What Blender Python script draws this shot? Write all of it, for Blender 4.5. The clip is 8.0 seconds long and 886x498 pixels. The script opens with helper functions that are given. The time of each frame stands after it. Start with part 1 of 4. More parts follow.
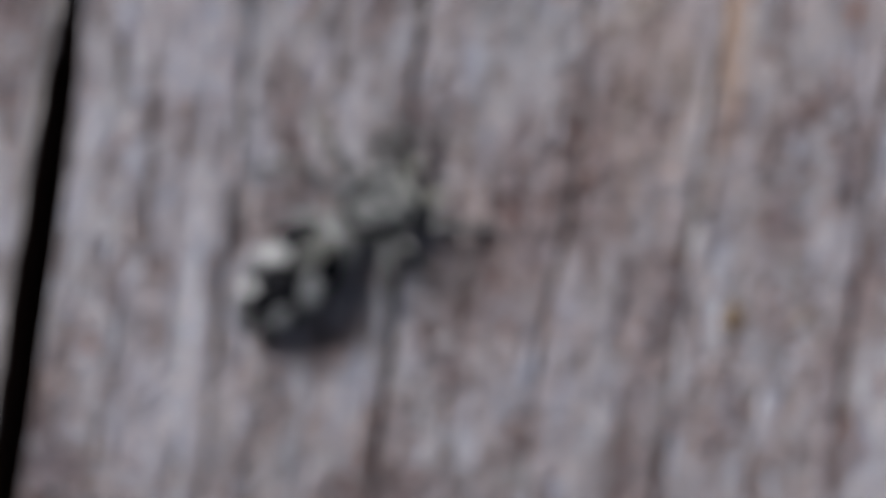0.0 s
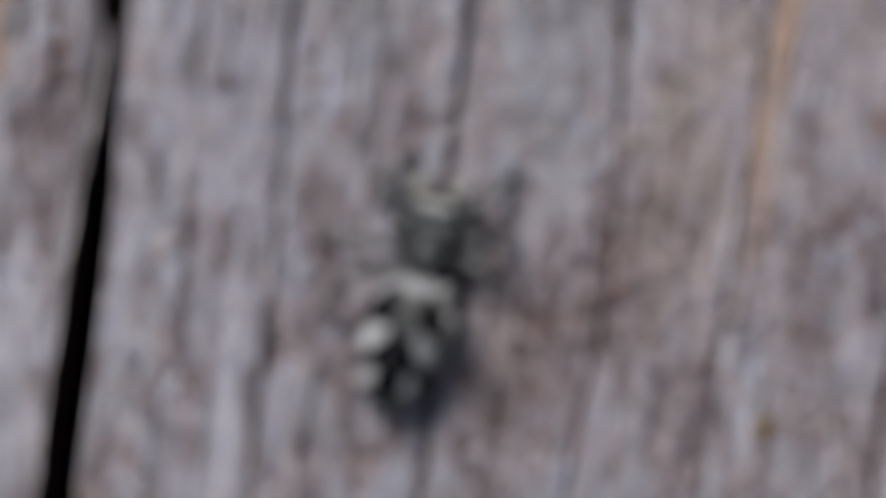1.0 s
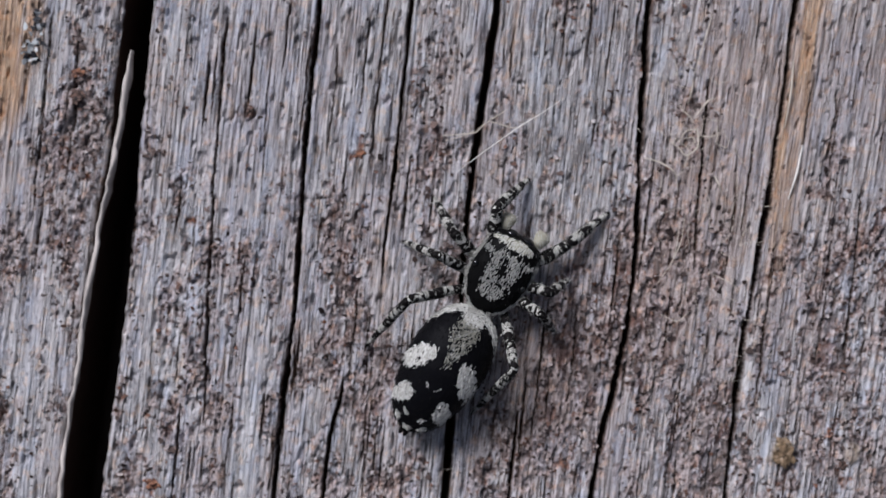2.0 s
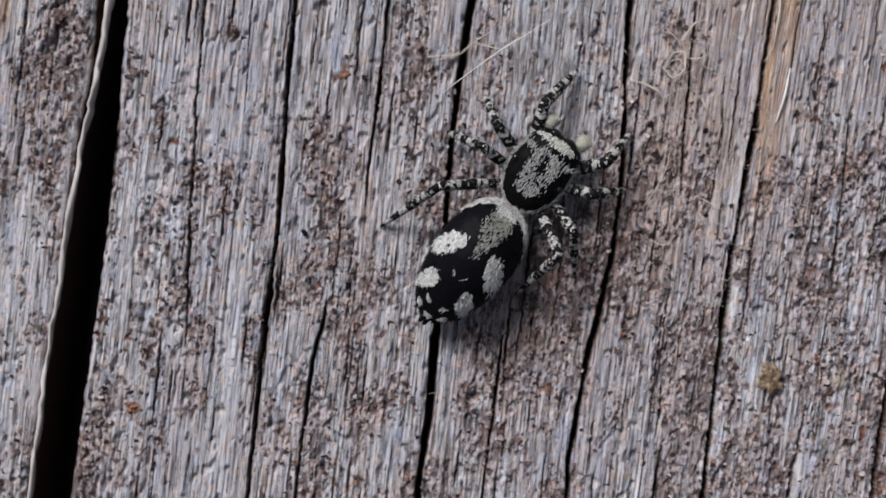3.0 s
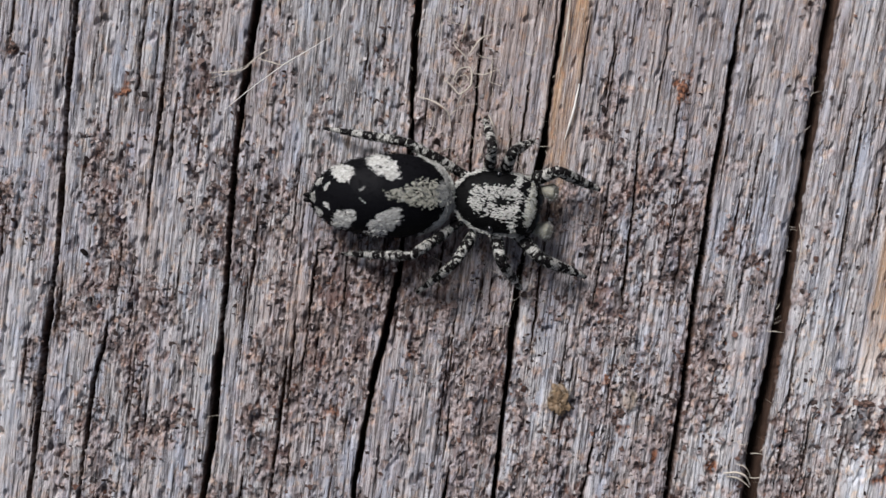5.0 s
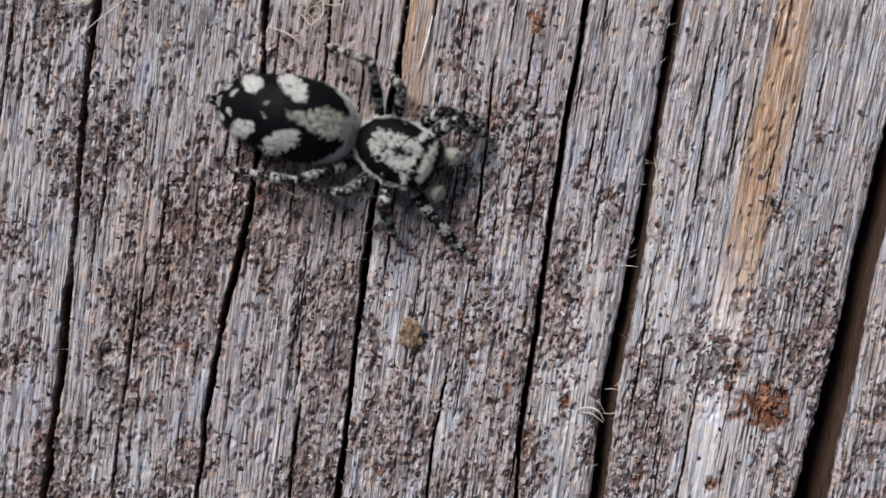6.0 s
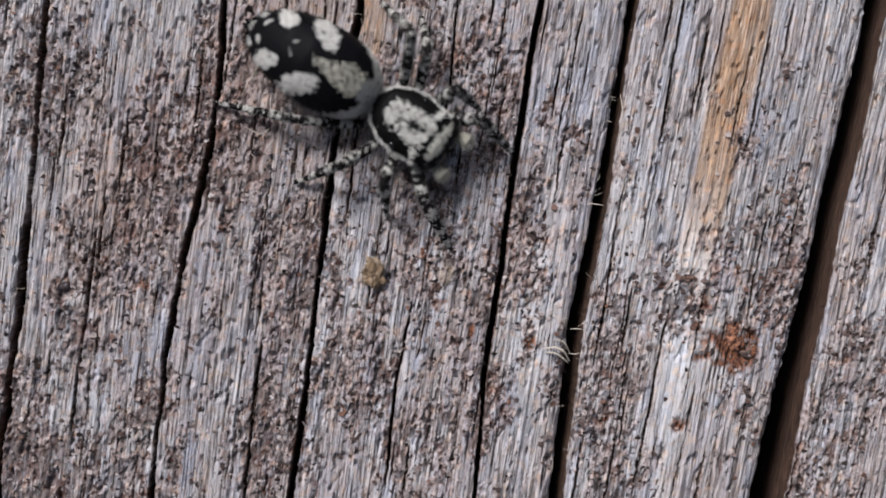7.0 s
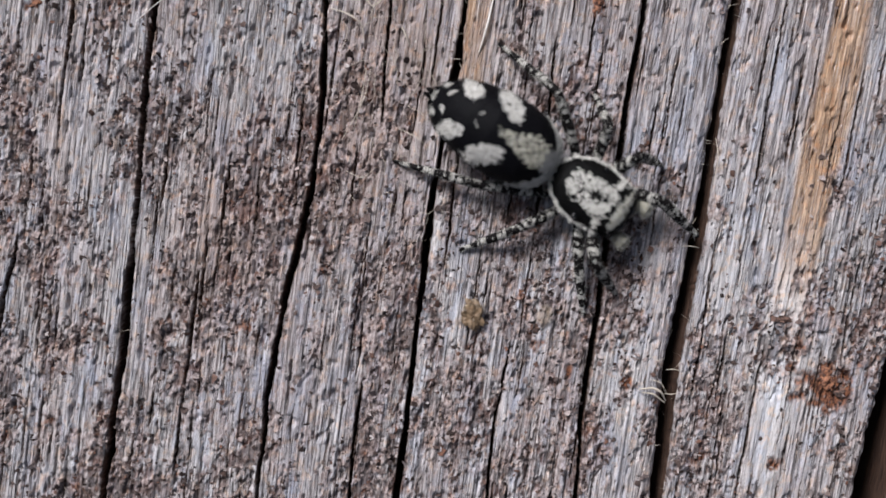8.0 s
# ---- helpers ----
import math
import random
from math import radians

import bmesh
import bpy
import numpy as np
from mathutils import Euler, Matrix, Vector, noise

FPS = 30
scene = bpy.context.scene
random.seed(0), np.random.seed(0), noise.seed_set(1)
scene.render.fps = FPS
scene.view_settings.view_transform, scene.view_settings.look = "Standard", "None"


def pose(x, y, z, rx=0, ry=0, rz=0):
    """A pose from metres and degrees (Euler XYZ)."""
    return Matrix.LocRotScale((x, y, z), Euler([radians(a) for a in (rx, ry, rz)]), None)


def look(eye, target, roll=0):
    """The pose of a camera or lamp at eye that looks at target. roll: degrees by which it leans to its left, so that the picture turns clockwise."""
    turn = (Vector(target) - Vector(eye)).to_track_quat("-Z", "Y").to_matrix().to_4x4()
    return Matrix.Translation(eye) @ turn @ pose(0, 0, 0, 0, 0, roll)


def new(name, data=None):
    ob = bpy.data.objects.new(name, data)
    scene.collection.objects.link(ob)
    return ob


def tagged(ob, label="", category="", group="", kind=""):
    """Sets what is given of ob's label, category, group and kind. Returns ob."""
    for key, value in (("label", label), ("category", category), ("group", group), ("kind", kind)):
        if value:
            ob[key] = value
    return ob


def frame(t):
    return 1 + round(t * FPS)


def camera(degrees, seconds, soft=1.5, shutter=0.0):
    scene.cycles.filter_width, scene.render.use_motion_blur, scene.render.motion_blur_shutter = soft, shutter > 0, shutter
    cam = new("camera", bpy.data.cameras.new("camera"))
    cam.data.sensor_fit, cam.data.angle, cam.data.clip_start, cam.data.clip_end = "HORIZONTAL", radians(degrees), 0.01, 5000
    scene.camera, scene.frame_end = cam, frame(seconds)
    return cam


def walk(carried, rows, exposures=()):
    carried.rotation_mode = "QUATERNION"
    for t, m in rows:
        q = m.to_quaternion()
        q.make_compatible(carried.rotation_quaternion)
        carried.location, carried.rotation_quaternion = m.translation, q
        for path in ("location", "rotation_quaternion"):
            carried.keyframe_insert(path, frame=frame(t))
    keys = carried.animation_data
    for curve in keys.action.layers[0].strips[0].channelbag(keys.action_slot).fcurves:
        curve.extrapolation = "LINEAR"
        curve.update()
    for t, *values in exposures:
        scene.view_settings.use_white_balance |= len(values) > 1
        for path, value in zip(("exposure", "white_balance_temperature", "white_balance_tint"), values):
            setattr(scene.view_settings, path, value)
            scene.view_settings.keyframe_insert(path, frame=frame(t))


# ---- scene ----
# ---- camera ----
MM = 0.001
cam = camera(36, 8.0, soft=1.35)
# time, x, y, height over the wood (mm), roll (degrees)
EYE = [
    (0, -1.210, -3.520, 36.08, 0.30), (0.5, -1.575, -1.402, 36.27, -0.10), (1, -2.080, -0.530, 36.45, -0.10), (1.2, -3.060, -0.600, 36.20, 0.00),
    (1.3, -3.360, -0.655, 36.05, 0.00), (1.4, -3.495, -0.445, 36.23, -0.03), (1.5, -3.239, 0.002, 36.19, 0.02), (1.6, -2.694, 0.251, 36.28, -0.05),
    (1.7, -2.654, 0.181, 36.43, -0.21), (2.8, -2.489, 0.299, 36.60, -0.09), (2.9, -2.435, -0.828, 36.43, -0.14), (3, -2.227, -1.860, 36.22, 0.05),
    (3.1, -1.665, -1.782, 36.08, -0.02), (3.2, -1.046, -1.169, 36.06, -0.01), (3.3, -1.015, -0.469, 36.13, 0.01), (3.4, -0.810, 0.135, 36.15, -0.04),
    (3.5, -0.726, 0.078, 36.12, -0.05), (3.6, -0.838, -0.502, 35.98, -0.07), (3.7, -0.593, -0.865, 35.90, -0.04), (3.8, -0.116, -0.978, 35.75, 0.04),
    (3.9, 0.350, -0.596, 35.67, -0.01), (4, 0.712, -0.337, 35.65, -0.01), (4.1, 1.139, -0.522, 35.64, 0.01), (4.2, 1.540, -1.179, 35.50, -0.03),
    (5.3, 4.009, -1.356, 35.64, -0.02), (5.4, 4.200, -1.244, 35.73, 0.01), (5.5, 4.384, -1.256, 35.65, -0.00), (5.6, 5.088, -1.606, 35.67, 0.11),
    (5.7, 5.858, -2.297, 35.43, 0.14), (5.8, 6.421, -2.801, 35.39, 0.11), (5.9, 6.829, -2.874, 35.28, 0.12), (6, 7.260, -3.083, 35.22, 0.11),
    (6.1, 7.378, -3.532, 35.09, 0.15), (6.4, 7.386, -3.825, 34.83, 0.09), (6.5, 7.520, -3.658, 34.82, 0.02), (6.6, 7.602, -3.499, 34.84, 0.04),
    (6.8, 7.662, -3.875, 34.83, 0.11), (6.9, 8.001, -4.293, 34.80, 0.13), (7, 8.204, -4.659, 34.76, 0.11), (7.1, 8.319, -4.649, 34.76, 0.12),
    (7.2, 8.089, -4.744, 34.88, 0.08), (7.4, 6.667, -4.852, 34.91, 0.05), (7.5, 6.546, -4.237, 35.07, 0.05), (7.6, 6.758, -4.102, 35.16, 0.10),
    (7.8, 6.210, -3.701, 35.30, 0.07), (8, 5.674, -3.583, 35.23, 0.06)]
walk(cam, [(t, pose(x * MM, y * MM, z * MM, 0, 0, r)) for t, x, y, z, r in EYE],
     [(0.0, 0.18, 5850, 14), (1.2, 0.14, 5850, 15), (1.5, 0.10, 5800, 15), (3.0, 0.22, 5950, 13), (5.5, 0.27, 6100, 12), (7.0, 0.32, 6100, 14), (8.0, 0.34, 6100, 14)])

# The lens hunts for focus at first and then finds the wood: the height over the wood of the plane that is sharp.
SHARP = [(0.0, -34.0), (0.5, -36.0), (1.0, -34.0), (1.2, -13.0), (1.3, -5.0), (1.4, 1.0), (1.7, 1.1), (2.8, 2.2), (3.0, 1.2), (3.5, 1.1), (4.0, 0.7), (5.5, 0.6), (6.0, -0.6),
         (7.0, -1.0), (7.5, -1.1), (8.0, -0.8)]
focus_point = new("focus_point")
focus_point.empty_display_size = MM
cam.data.dof.use_dof = True
cam.data.dof.focus_object = focus_point
cam.data.dof.aperture_fstop = 40.0

# ---- light ----
world = bpy.data.worlds.new("sky")
scene.world = world
world.use_nodes = True
wn = world.node_tree.nodes
sky = wn.new("ShaderNodeTexSky")
sky.sky_type = "NISHITA"
sky.sun_disc = False
sky.sun_elevation = radians(42)
sky.sun_rotation = radians(-33)
sky.dust_density = 4.0
wn["Background"].inputs["Strength"].default_value = 0.05
veil = wn.new("ShaderNodeHueSaturation")  # thin cloud takes most of the blue out of the sky
veil.inputs["Saturation"].default_value = 0.5
world.node_tree.links.new(sky.outputs[0], veil.inputs["Color"])
world.node_tree.links.new(veil.outputs[0], wn["Background"].inputs["Color"])
sun_data = bpy.data.lights.new("sun", "SUN")
sun_data.energy = 3.5
sun_data.angle = radians(25)
sun_data.color = (1.0, 0.97, 0.93)
sun = new("sun", sun_data)
sun.matrix_world = look((-0.50, 0.77, 0.80), (0, 0, 0))


# ---- number noise ----
def lattice(ix, iy, seed):
    n = (ix.astype(np.int64) * 374761393 + iy.astype(np.int64) * 668265263 + seed * 1274126177) & 0x7FFFFFFF
    n = ((n ^ (n >> 13)) * 1103515245 + 12345) & 0x7FFFFFFF
    n = ((n ^ (n >> 16)) * 1664525 + 1013904223) & 0x7FFFFFFF
    return (n ^ (n >> 11)) / float(0x7FFFFFFF)


def vnoise(x, y, seed=0):
    """Smooth value noise, 0 to 1."""
    x, y = np.broadcast_arrays(np.asarray(x, float), np.asarray(y, float))
    ix, iy = np.floor(x), np.floor(y)
    fx, fy = x - ix, y - iy
    fx, fy = fx * fx * (3 - 2 * fx), fy * fy * (3 - 2 * fy)
    a, b = lattice(ix, iy, seed), lattice(ix + 1, iy, seed)
    c, d = lattice(ix, iy + 1, seed), lattice(ix + 1, iy + 1, seed)
    return (a * (1 - fx) + b * fx) * (1 - fy) + (c * (1 - fx) + d * fx) * fy


def fbm(x, y, seed=0, octaves=3):
    total, amp, out = 0.0, 1.0, 0.0
    for k in range(octaves):
        out = out + amp * vnoise(np.asarray(x) * 2 ** k, np.asarray(y) * 2 ** k, seed + 17 * k)
        total += amp
        amp *= 0.5
    return out / total


def step01(v, lo, hi):
    v = np.clip((v - lo) / (hi - lo), 0, 1)
    return v * v * (3 - 2 * v)


# ---- material helpers ----
def material(name, rough=0.8, colour=(0.3, 0.3, 0.3)):
    m = bpy.data.materials.new(name)
    m.use_nodes = True
    b = m.node_tree.nodes["Principled BSDF"]
    b.inputs["Roughness"].default_value = rough
    b.inputs["Base Color"].default_value = (*colour, 1)
    return m


def node(m, kind, **sets):
    n = m.node_tree.nodes.new(kind)
    for k, v in sets.items():
        if k == "attribute_name":
            n.attribute_name = v
        elif k == "operation":
            n.operation = v
        elif k == "blend_type":
            n.blend_type = v
    return n


def link(m, a, b):
    m.node_tree.links.new(a, b)


def attribute(m, name):
    return node(m, "ShaderNodeAttribute", attribute_name=name)


def noise_tex(m, vector, sx, sy, scale=1.0, detail=3.0, rough=0.55, sz=1.0):
    mp = node(m, "ShaderNodeMapping")
    mp.inputs["Scale"].default_value = (sx, sy, sz)
    link(m, vector, mp.inputs["Vector"])
    n = node(m, "ShaderNodeTexNoise")
    n.inputs["Scale"].default_value = scale
    n.inputs["Detail"].default_value = detail
    n.inputs["Roughness"].default_value = rough
    link(m, mp.outputs[0], n.inputs["Vector"])
    return n.outputs["Fac"]


def ramp(m, fac, lo, hi):
    n = node(m, "ShaderNodeMapRange")
    n.interpolation_type = "SMOOTHSTEP"
    n.inputs["From Min"].default_value = lo
    n.inputs["From Max"].default_value = hi
    link(m, fac, n.inputs["Value"])
    return n.outputs["Result"]


def maths(m, op, a, b):
    n = node(m, "ShaderNodeMath", operation=op)
    for k, v in enumerate((a, b)):
        if isinstance(v, (int, float)):
            n.inputs[k].default_value = v
        else:
            link(m, v, n.inputs[k])
    return n.outputs[0]


def mix(m, fac, a, b, blend="MIX"):
    n = node(m, "ShaderNodeMixRGB", blend_type=blend)
    for k, v in enumerate((fac, a, b)):
        if isinstance(v, (int, float)):
            n.inputs[k].default_value = v
        elif isinstance(v, tuple):
            n.inputs[k].default_value = (*v, 1)
        else:
            link(m, v, n.inputs[k])
    return n.outputs[0]


def bump(m, height, strength, distance):
    n = node(m, "ShaderNodeBump")
    n.inputs["Strength"].default_value = strength
    n.inputs["Distance"].default_value = distance
    link(m, height, n.inputs["Height"])
    link(m, n.outputs[0], m.node_tree.nodes["Principled BSDF"].inputs["Normal"])


def base(m, colour):
    link(m, colour, m.node_tree.nodes["Principled BSDF"].inputs["Base Color"])


# ---- materials ----
def wood_material():
    m = material("weathered_wood", 0.85)
    m.node_tree.nodes["Principled BSDF"].inputs["Specular IOR Level"].default_value = 0.25
    g = attribute(m, "grain").outputs["Vector"]
    fine = noise_tex(m, g, 22, 1.3, 1, 4, 0.7)
    lines = noise_tex(m, g, 15, 0.6, 1, 3, 0.6)
    mid = noise_tex(m, g, 4, 0.3, 1, 3)
    wide = noise_tex(m, g, 0.55, 0.16, 1, 2)
    tint = noise_tex(m, g, 1.3, 0.35, 1, 2)
    threads = noise_tex(m, g, 36, 0.55, 1, 2, 0.6)
    grains = noise_tex(m, g, 30, 17, 1, 2, 0.6)
    dots = noise_tex(m, g, 13, 8, 1, 3, 0.6)
    specks = noise_tex(m, g, 16, 7, 1, 3, 0.65)
    flecks = noise_tex(m, g, 9, 4.5, 1, 3, 0.65)
    grey = mix(m, ramp(m, fine, 0.37, 0.61), (0.135, 0.122, 0.121), (0.575, 0.540, 0.532))
    grey = mix(m, maths(m, "MULTIPLY", ramp(m, mid, 0.42, 0.68), 0.7), grey, (0.55, 0.54, 0.545))
    grey = mix(m, maths(m, "MULTIPLY", ramp(m, wide, 0.42, 0.62), 0.38), grey, (0.40, 0.31, 0.28))
    grey = mix(m, maths(m, "MULTIPLY", ramp(m, tint, 0.45, 0.75), 0.45), grey, (0.34, 0.355, 0.42))
    grey = mix(m, maths(m, "MULTIPLY", attribute(m, "lilac").outputs["Fac"], 0.34), grey, (0.37, 0.375, 0.44))
    grey = mix(m, maths(m, "MULTIPLY", attribute(m, "stain").outputs["Fac"], 0.5), grey, mix(m, ramp(m, fine, 0.3, 0.6), (0.07, 0.07, 0.072), (0.30, 0.305, 0.315)))
    grey = mix(m, maths(m, "MULTIPLY", ramp(m, lines, 0.54, 0.63), 0.85), grey, (0.06, 0.052, 0.05))
    grey = mix(m, maths(m, "MULTIPLY", ramp(m, flecks, 0.60, 0.68), 0.75), grey, (0.10, 0.075, 0.065))
    grey = mix(m, maths(m, "MULTIPLY", ramp(m, specks, 0.63, 0.69), 0.8), grey, (0.72, 0.71, 0.70))
    grey = mix(m, maths(m, "MULTIPLY", attribute(m, "brown").outputs["Fac"], 0.6), grey, (0.34, 0.245, 0.20))
    tan = mix(m, ramp(m, fine, 0.3, 0.7), (0.26, 0.145, 0.08), (0.58, 0.39, 0.235))
    col = mix(m, attribute(m, "tan").outputs["Fac"], grey, tan)
    col = mix(m, maths(m, "MULTIPLY", ramp(m, threads, 0.56, 0.64), 0.75), col, (0.07, 0.056, 0.052))
    col = mix(m, maths(m, "MULTIPLY", ramp(m, maths(m, "SUBTRACT", 1.0, threads), 0.60, 0.68), 0.55), col, (0.78, 0.75, 0.73))
    col = mix(m, maths(m, "MULTIPLY", attribute(m, "pale").outputs["Fac"], ramp(m, fine, 0.30, 0.48)), col, (0.66, 0.64, 0.63))
    crust = mix(m, ramp(m, dots, 0.43, 0.56), (0.115, 0.088, 0.080), (0.44, 0.365, 0.345))
    warm = mix(m, ramp(m, dots, 0.43, 0.56), (0.085, 0.050, 0.040), (0.38, 0.275, 0.240))
    crust = mix(m, ramp(m, noise_tex(m, g, 0.9, 0.6, 1, 3), 0.40, 0.62), crust, warm)
    col = mix(m, maths(m, "MULTIPLY", attribute(m, "crust").outputs["Fac"], 0.85), col, crust)
    col = mix(m, maths(m, "MULTIPLY", ramp(m, specks, 0.63, 0.68), 0.6), col, (0.62, 0.58, 0.55))
    col = mix(m, maths(m, "MULTIPLY", ramp(m, grains, 0.62, 0.70), 0.6), col, (0.09, 0.066, 0.058))
    col = mix(m, maths(m, "MULTIPLY", ramp(m, maths(m, "SUBTRACT", 1.0, grains), 0.64, 0.72), 0.5), col, (0.74, 0.70, 0.68))
    scab = mix(m, ramp(m, dots, 0.42, 0.58), (0.24, 0.180, 0.165), (0.50, 0.420, 0.400))
    col = mix(m, maths(m, "MULTIPLY", attribute(m, "scab").outputs["Fac"], 0.6), col, scab)
    pit = mix(m, ramp(m, noise_tex(m, g, 1.4, 1.0, 1, 2), 0.48, 0.60), (0.045, 0.030, 0.027), (0.10, 0.040, 0.027))
    col = mix(m, maths(m, "MULTIPLY", attribute(m, "hole").outputs["Fac"], 0.68), col, pit)
    # cool silvered wood beside warm, less bleached wood, in streaks and in crumb-sized spots
    streaks = noise_tex(m, g, 1.9, 0.5, 1, 4, 0.7)
    spots = noise_tex(m, g, 4.2, 3.0, 1, 3, 0.65)
    col = mix(m, ramp(m, streaks, 0.48, 0.62), col, mix(m, 1.0, col, (0.94, 1.0, 1.09), "MULTIPLY"))
    col = mix(m, ramp(m, spots, 0.52, 0.66), col, mix(m, 1.0, col, (1.15, 0.98, 0.83), "MULTIPLY"))
    reddish = maths(m, "MULTIPLY", ramp(m, noise_tex(m, g, 3.1, 2.4, 1, 4, 0.7), 0.58, 0.66), maths(m, "ADD", 0.15, maths(m, "MULTIPLY", attribute(m, "crust").outputs["Fac"], 0.6)))
    col = mix(m, reddish, col, mix(m, ramp(m, dots, 0.4, 0.6), (0.07, 0.028, 0.018), (0.30, 0.15, 0.09)))
    rust = mix(m, ramp(m, dots, 0.4, 0.6), (0.045, 0.018, 0.012), (0.25, 0.105, 0.056))
    col = mix(m, attribute(m, "rust").outputs["Fac"], col, rust)
    olive = mix(m, ramp(m, dots, 0.4, 0.6), (0.13, 0.095, 0.05), (0.30, 0.22, 0.12))
    col = mix(m, attribute(m, "olive").outputs["Fac"], col, olive)
    # crack and split walls: brown wood, with their shade painted into the dark colour
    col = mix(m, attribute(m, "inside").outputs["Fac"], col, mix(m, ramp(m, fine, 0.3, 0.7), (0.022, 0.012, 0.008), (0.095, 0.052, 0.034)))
    base(m, col)
    h = maths(m, "ADD", maths(m, "ADD", fine, maths(m, "MULTIPLY", dots, 0.8)), maths(m, "MULTIPLY", ramp(m, lines, 0.50, 0.63), -1.2))
    bump(m, h, 0.70, 0.00006)
    return m


def hide_material(name, white, grey, dark=(0.004, 0.004, 0.005), ragged=1.8):
    """Dark body scales with ragged patches of pale ones where the mesh says so."""
    m = material(name, 0.45)
    m.node_tree.nodes["Principled BSDF"].inputs["Specular IOR Level"].default_value = 0.04
    co = node(m, "ShaderNodeTexCoord").outputs["Object"]
    rag = noise_tex(m, co, 9000, 5000, 1, 4, 0.65, 7000)
    speck = noise_tex(m, co, 42000, 12000, 1, 2, 0.6, 22000)
    jag = maths(m, "ADD", maths(m, "MULTIPLY", maths(m, "SUBTRACT", rag, 0.5), ragged), maths(m, "MULTIPLY", maths(m, "SUBTRACT", speck, 0.5), 0.8))
    w = maths(m, "ADD", attribute(m, "white").outputs["Fac"], jag)
    pale = mix(m, ramp(m, speck, 0.35, 0.65), grey, white)
    pale = mix(m, attribute(m, "dull").outputs["Fac"], pale, mix(m, ramp(m, speck, 0.40, 0.60), tuple(0.30 * c for c in grey), tuple(0.68 * c for c in white)))
    base(m, mix(m, ramp(m, w, 0.44, 0.56), dark, pale))
    bump(m, speck, 0.6, 0.00002)
    return m


WOOD = wood_material()
SCALES = hide_material("black_and_white_scales", (0.58, 0.57, 0.54), (0.28, 0.27, 0.24), ragged=2.8)
CARAPACE = hide_material("black_and_grey_scales", (0.58, 0.57, 0.52), (0.24, 0.23, 0.16), (0.004, 0.004, 0.004), 2.7)
LEGS = hide_material("banded_leg_scales", (0.47, 0.46, 0.42), (0.19, 0.18, 0.16), (0.008, 0.007, 0.007), 2.6)
EYES = material("eye_black", 0.06, (0.004, 0.004, 0.004))
PALPS = material("palp_pale", 0.7, (0.30, 0.285, 0.22))
WHITE_HAIR = material("white_hair", 0.6, (0.52, 0.51, 0.47))
DULL_HAIR = material("dull_hair", 0.7, (0.37, 0.36, 0.30))
BLACK_HAIR = material("black_hair", 0.6, (0.006, 0.006, 0.006))
BLACK_HAIR.node_tree.nodes["Principled BSDF"].inputs["Specular IOR Level"].default_value = 0.03
STRAW = material("straw_fibre", 0.6, (0.50, 0.44, 0.36))
BLEACHED = material("bleached_fibre", 0.5, (0.66, 0.63, 0.58))


def flake_material(name, pick):
    """Crumbs of weathered bark: dark brown to pinkish grey, now and then rusty or pale."""
    m = material(name, 0.9)
    n = node(m, pick)
    tone = n.outputs["Random"] if pick == "ShaderNodeObjectInfo" else n.outputs["Random Per Island"]
    r = node(m, "ShaderNodeValToRGB")
    bar = r.color_ramp
    bar.elements[0].position, bar.elements[0].color = 0.0, (0.040, 0.025, 0.021, 1)
    bar.elements[1].position, bar.elements[1].color = 1.0, (0.52, 0.48, 0.465, 1)
    for at, c in ((0.34, (0.085, 0.056, 0.048)), (0.42, (0.17, 0.076, 0.046)), (0.50, (0.16, 0.115, 0.102)), (0.74, (0.33, 0.265, 0.245)), (0.92, (0.45, 0.385, 0.365))):
        bar.elements.new(at).color = (*c, 1)
    link(m, tone, r.inputs["Fac"])
    co = node(m, "ShaderNodeTexCoord").outputs["Generated"] if pick == "ShaderNodeObjectInfo" else attribute(m, "place").outputs["Vector"]
    k = (3, 3) if pick == "ShaderNodeObjectInfo" else (14, 14)
    grain = noise_tex(m, co, k[0], k[1], 1, 3, 0.65, k[0])
    base(m, mix(m, ramp(m, grain, 0.36, 0.62), mix(m, 0.5, r.outputs[0], (0.03, 0.02, 0.017)), r.outputs[0]))
    return m


FLAKE = flake_material("bark_flake", "ShaderNodeNewGeometry")
LOOSE_FLAKE = flake_material("loose_bark_flake", "ShaderNodeObjectInfo")
LICHEN = material("lichen", 0.85)
rnd = node(LICHEN, "ShaderNodeNewGeometry").outputs["Random Per Island"]
base(LICHEN, mix(LICHEN, ramp(LICHEN, rnd, 0.4, 0.6), (0.03, 0.03, 0.035), (0.5, 0.52, 0.52)))


# ---- mesh helpers ----
def mesh_from(name, verts, faces, mat, parent=None, label="", smooth=True):
    """One mesh object; verts in metres."""
    me = bpy.data.meshes.new(name)
    if isinstance(faces, np.ndarray):
        verts = np.asarray(verts, np.float32)
        n, k = faces.shape
        me.vertices.add(len(verts))
        me.vertices.foreach_set("co", verts.ravel())
        me.loops.add(n * k)
        me.loops.foreach_set("vertex_index", faces.astype(np.int32).ravel())
        me.polygons.add(n)
        me.polygons.foreach_set("loop_start", np.arange(0, n * k, k, dtype=np.int32))
        me.update(calc_edges=True)
        me.validate()
    else:
        me.from_pydata([tuple(v) for v in verts], [], faces)
    me.polygons.foreach_set("use_smooth", np.full(len(me.polygons), smooth))
    me.materials.append(mat)
    ob = new(name, me)
    ob.parent = parent
    if label:
        tagged(ob, label)
    return ob


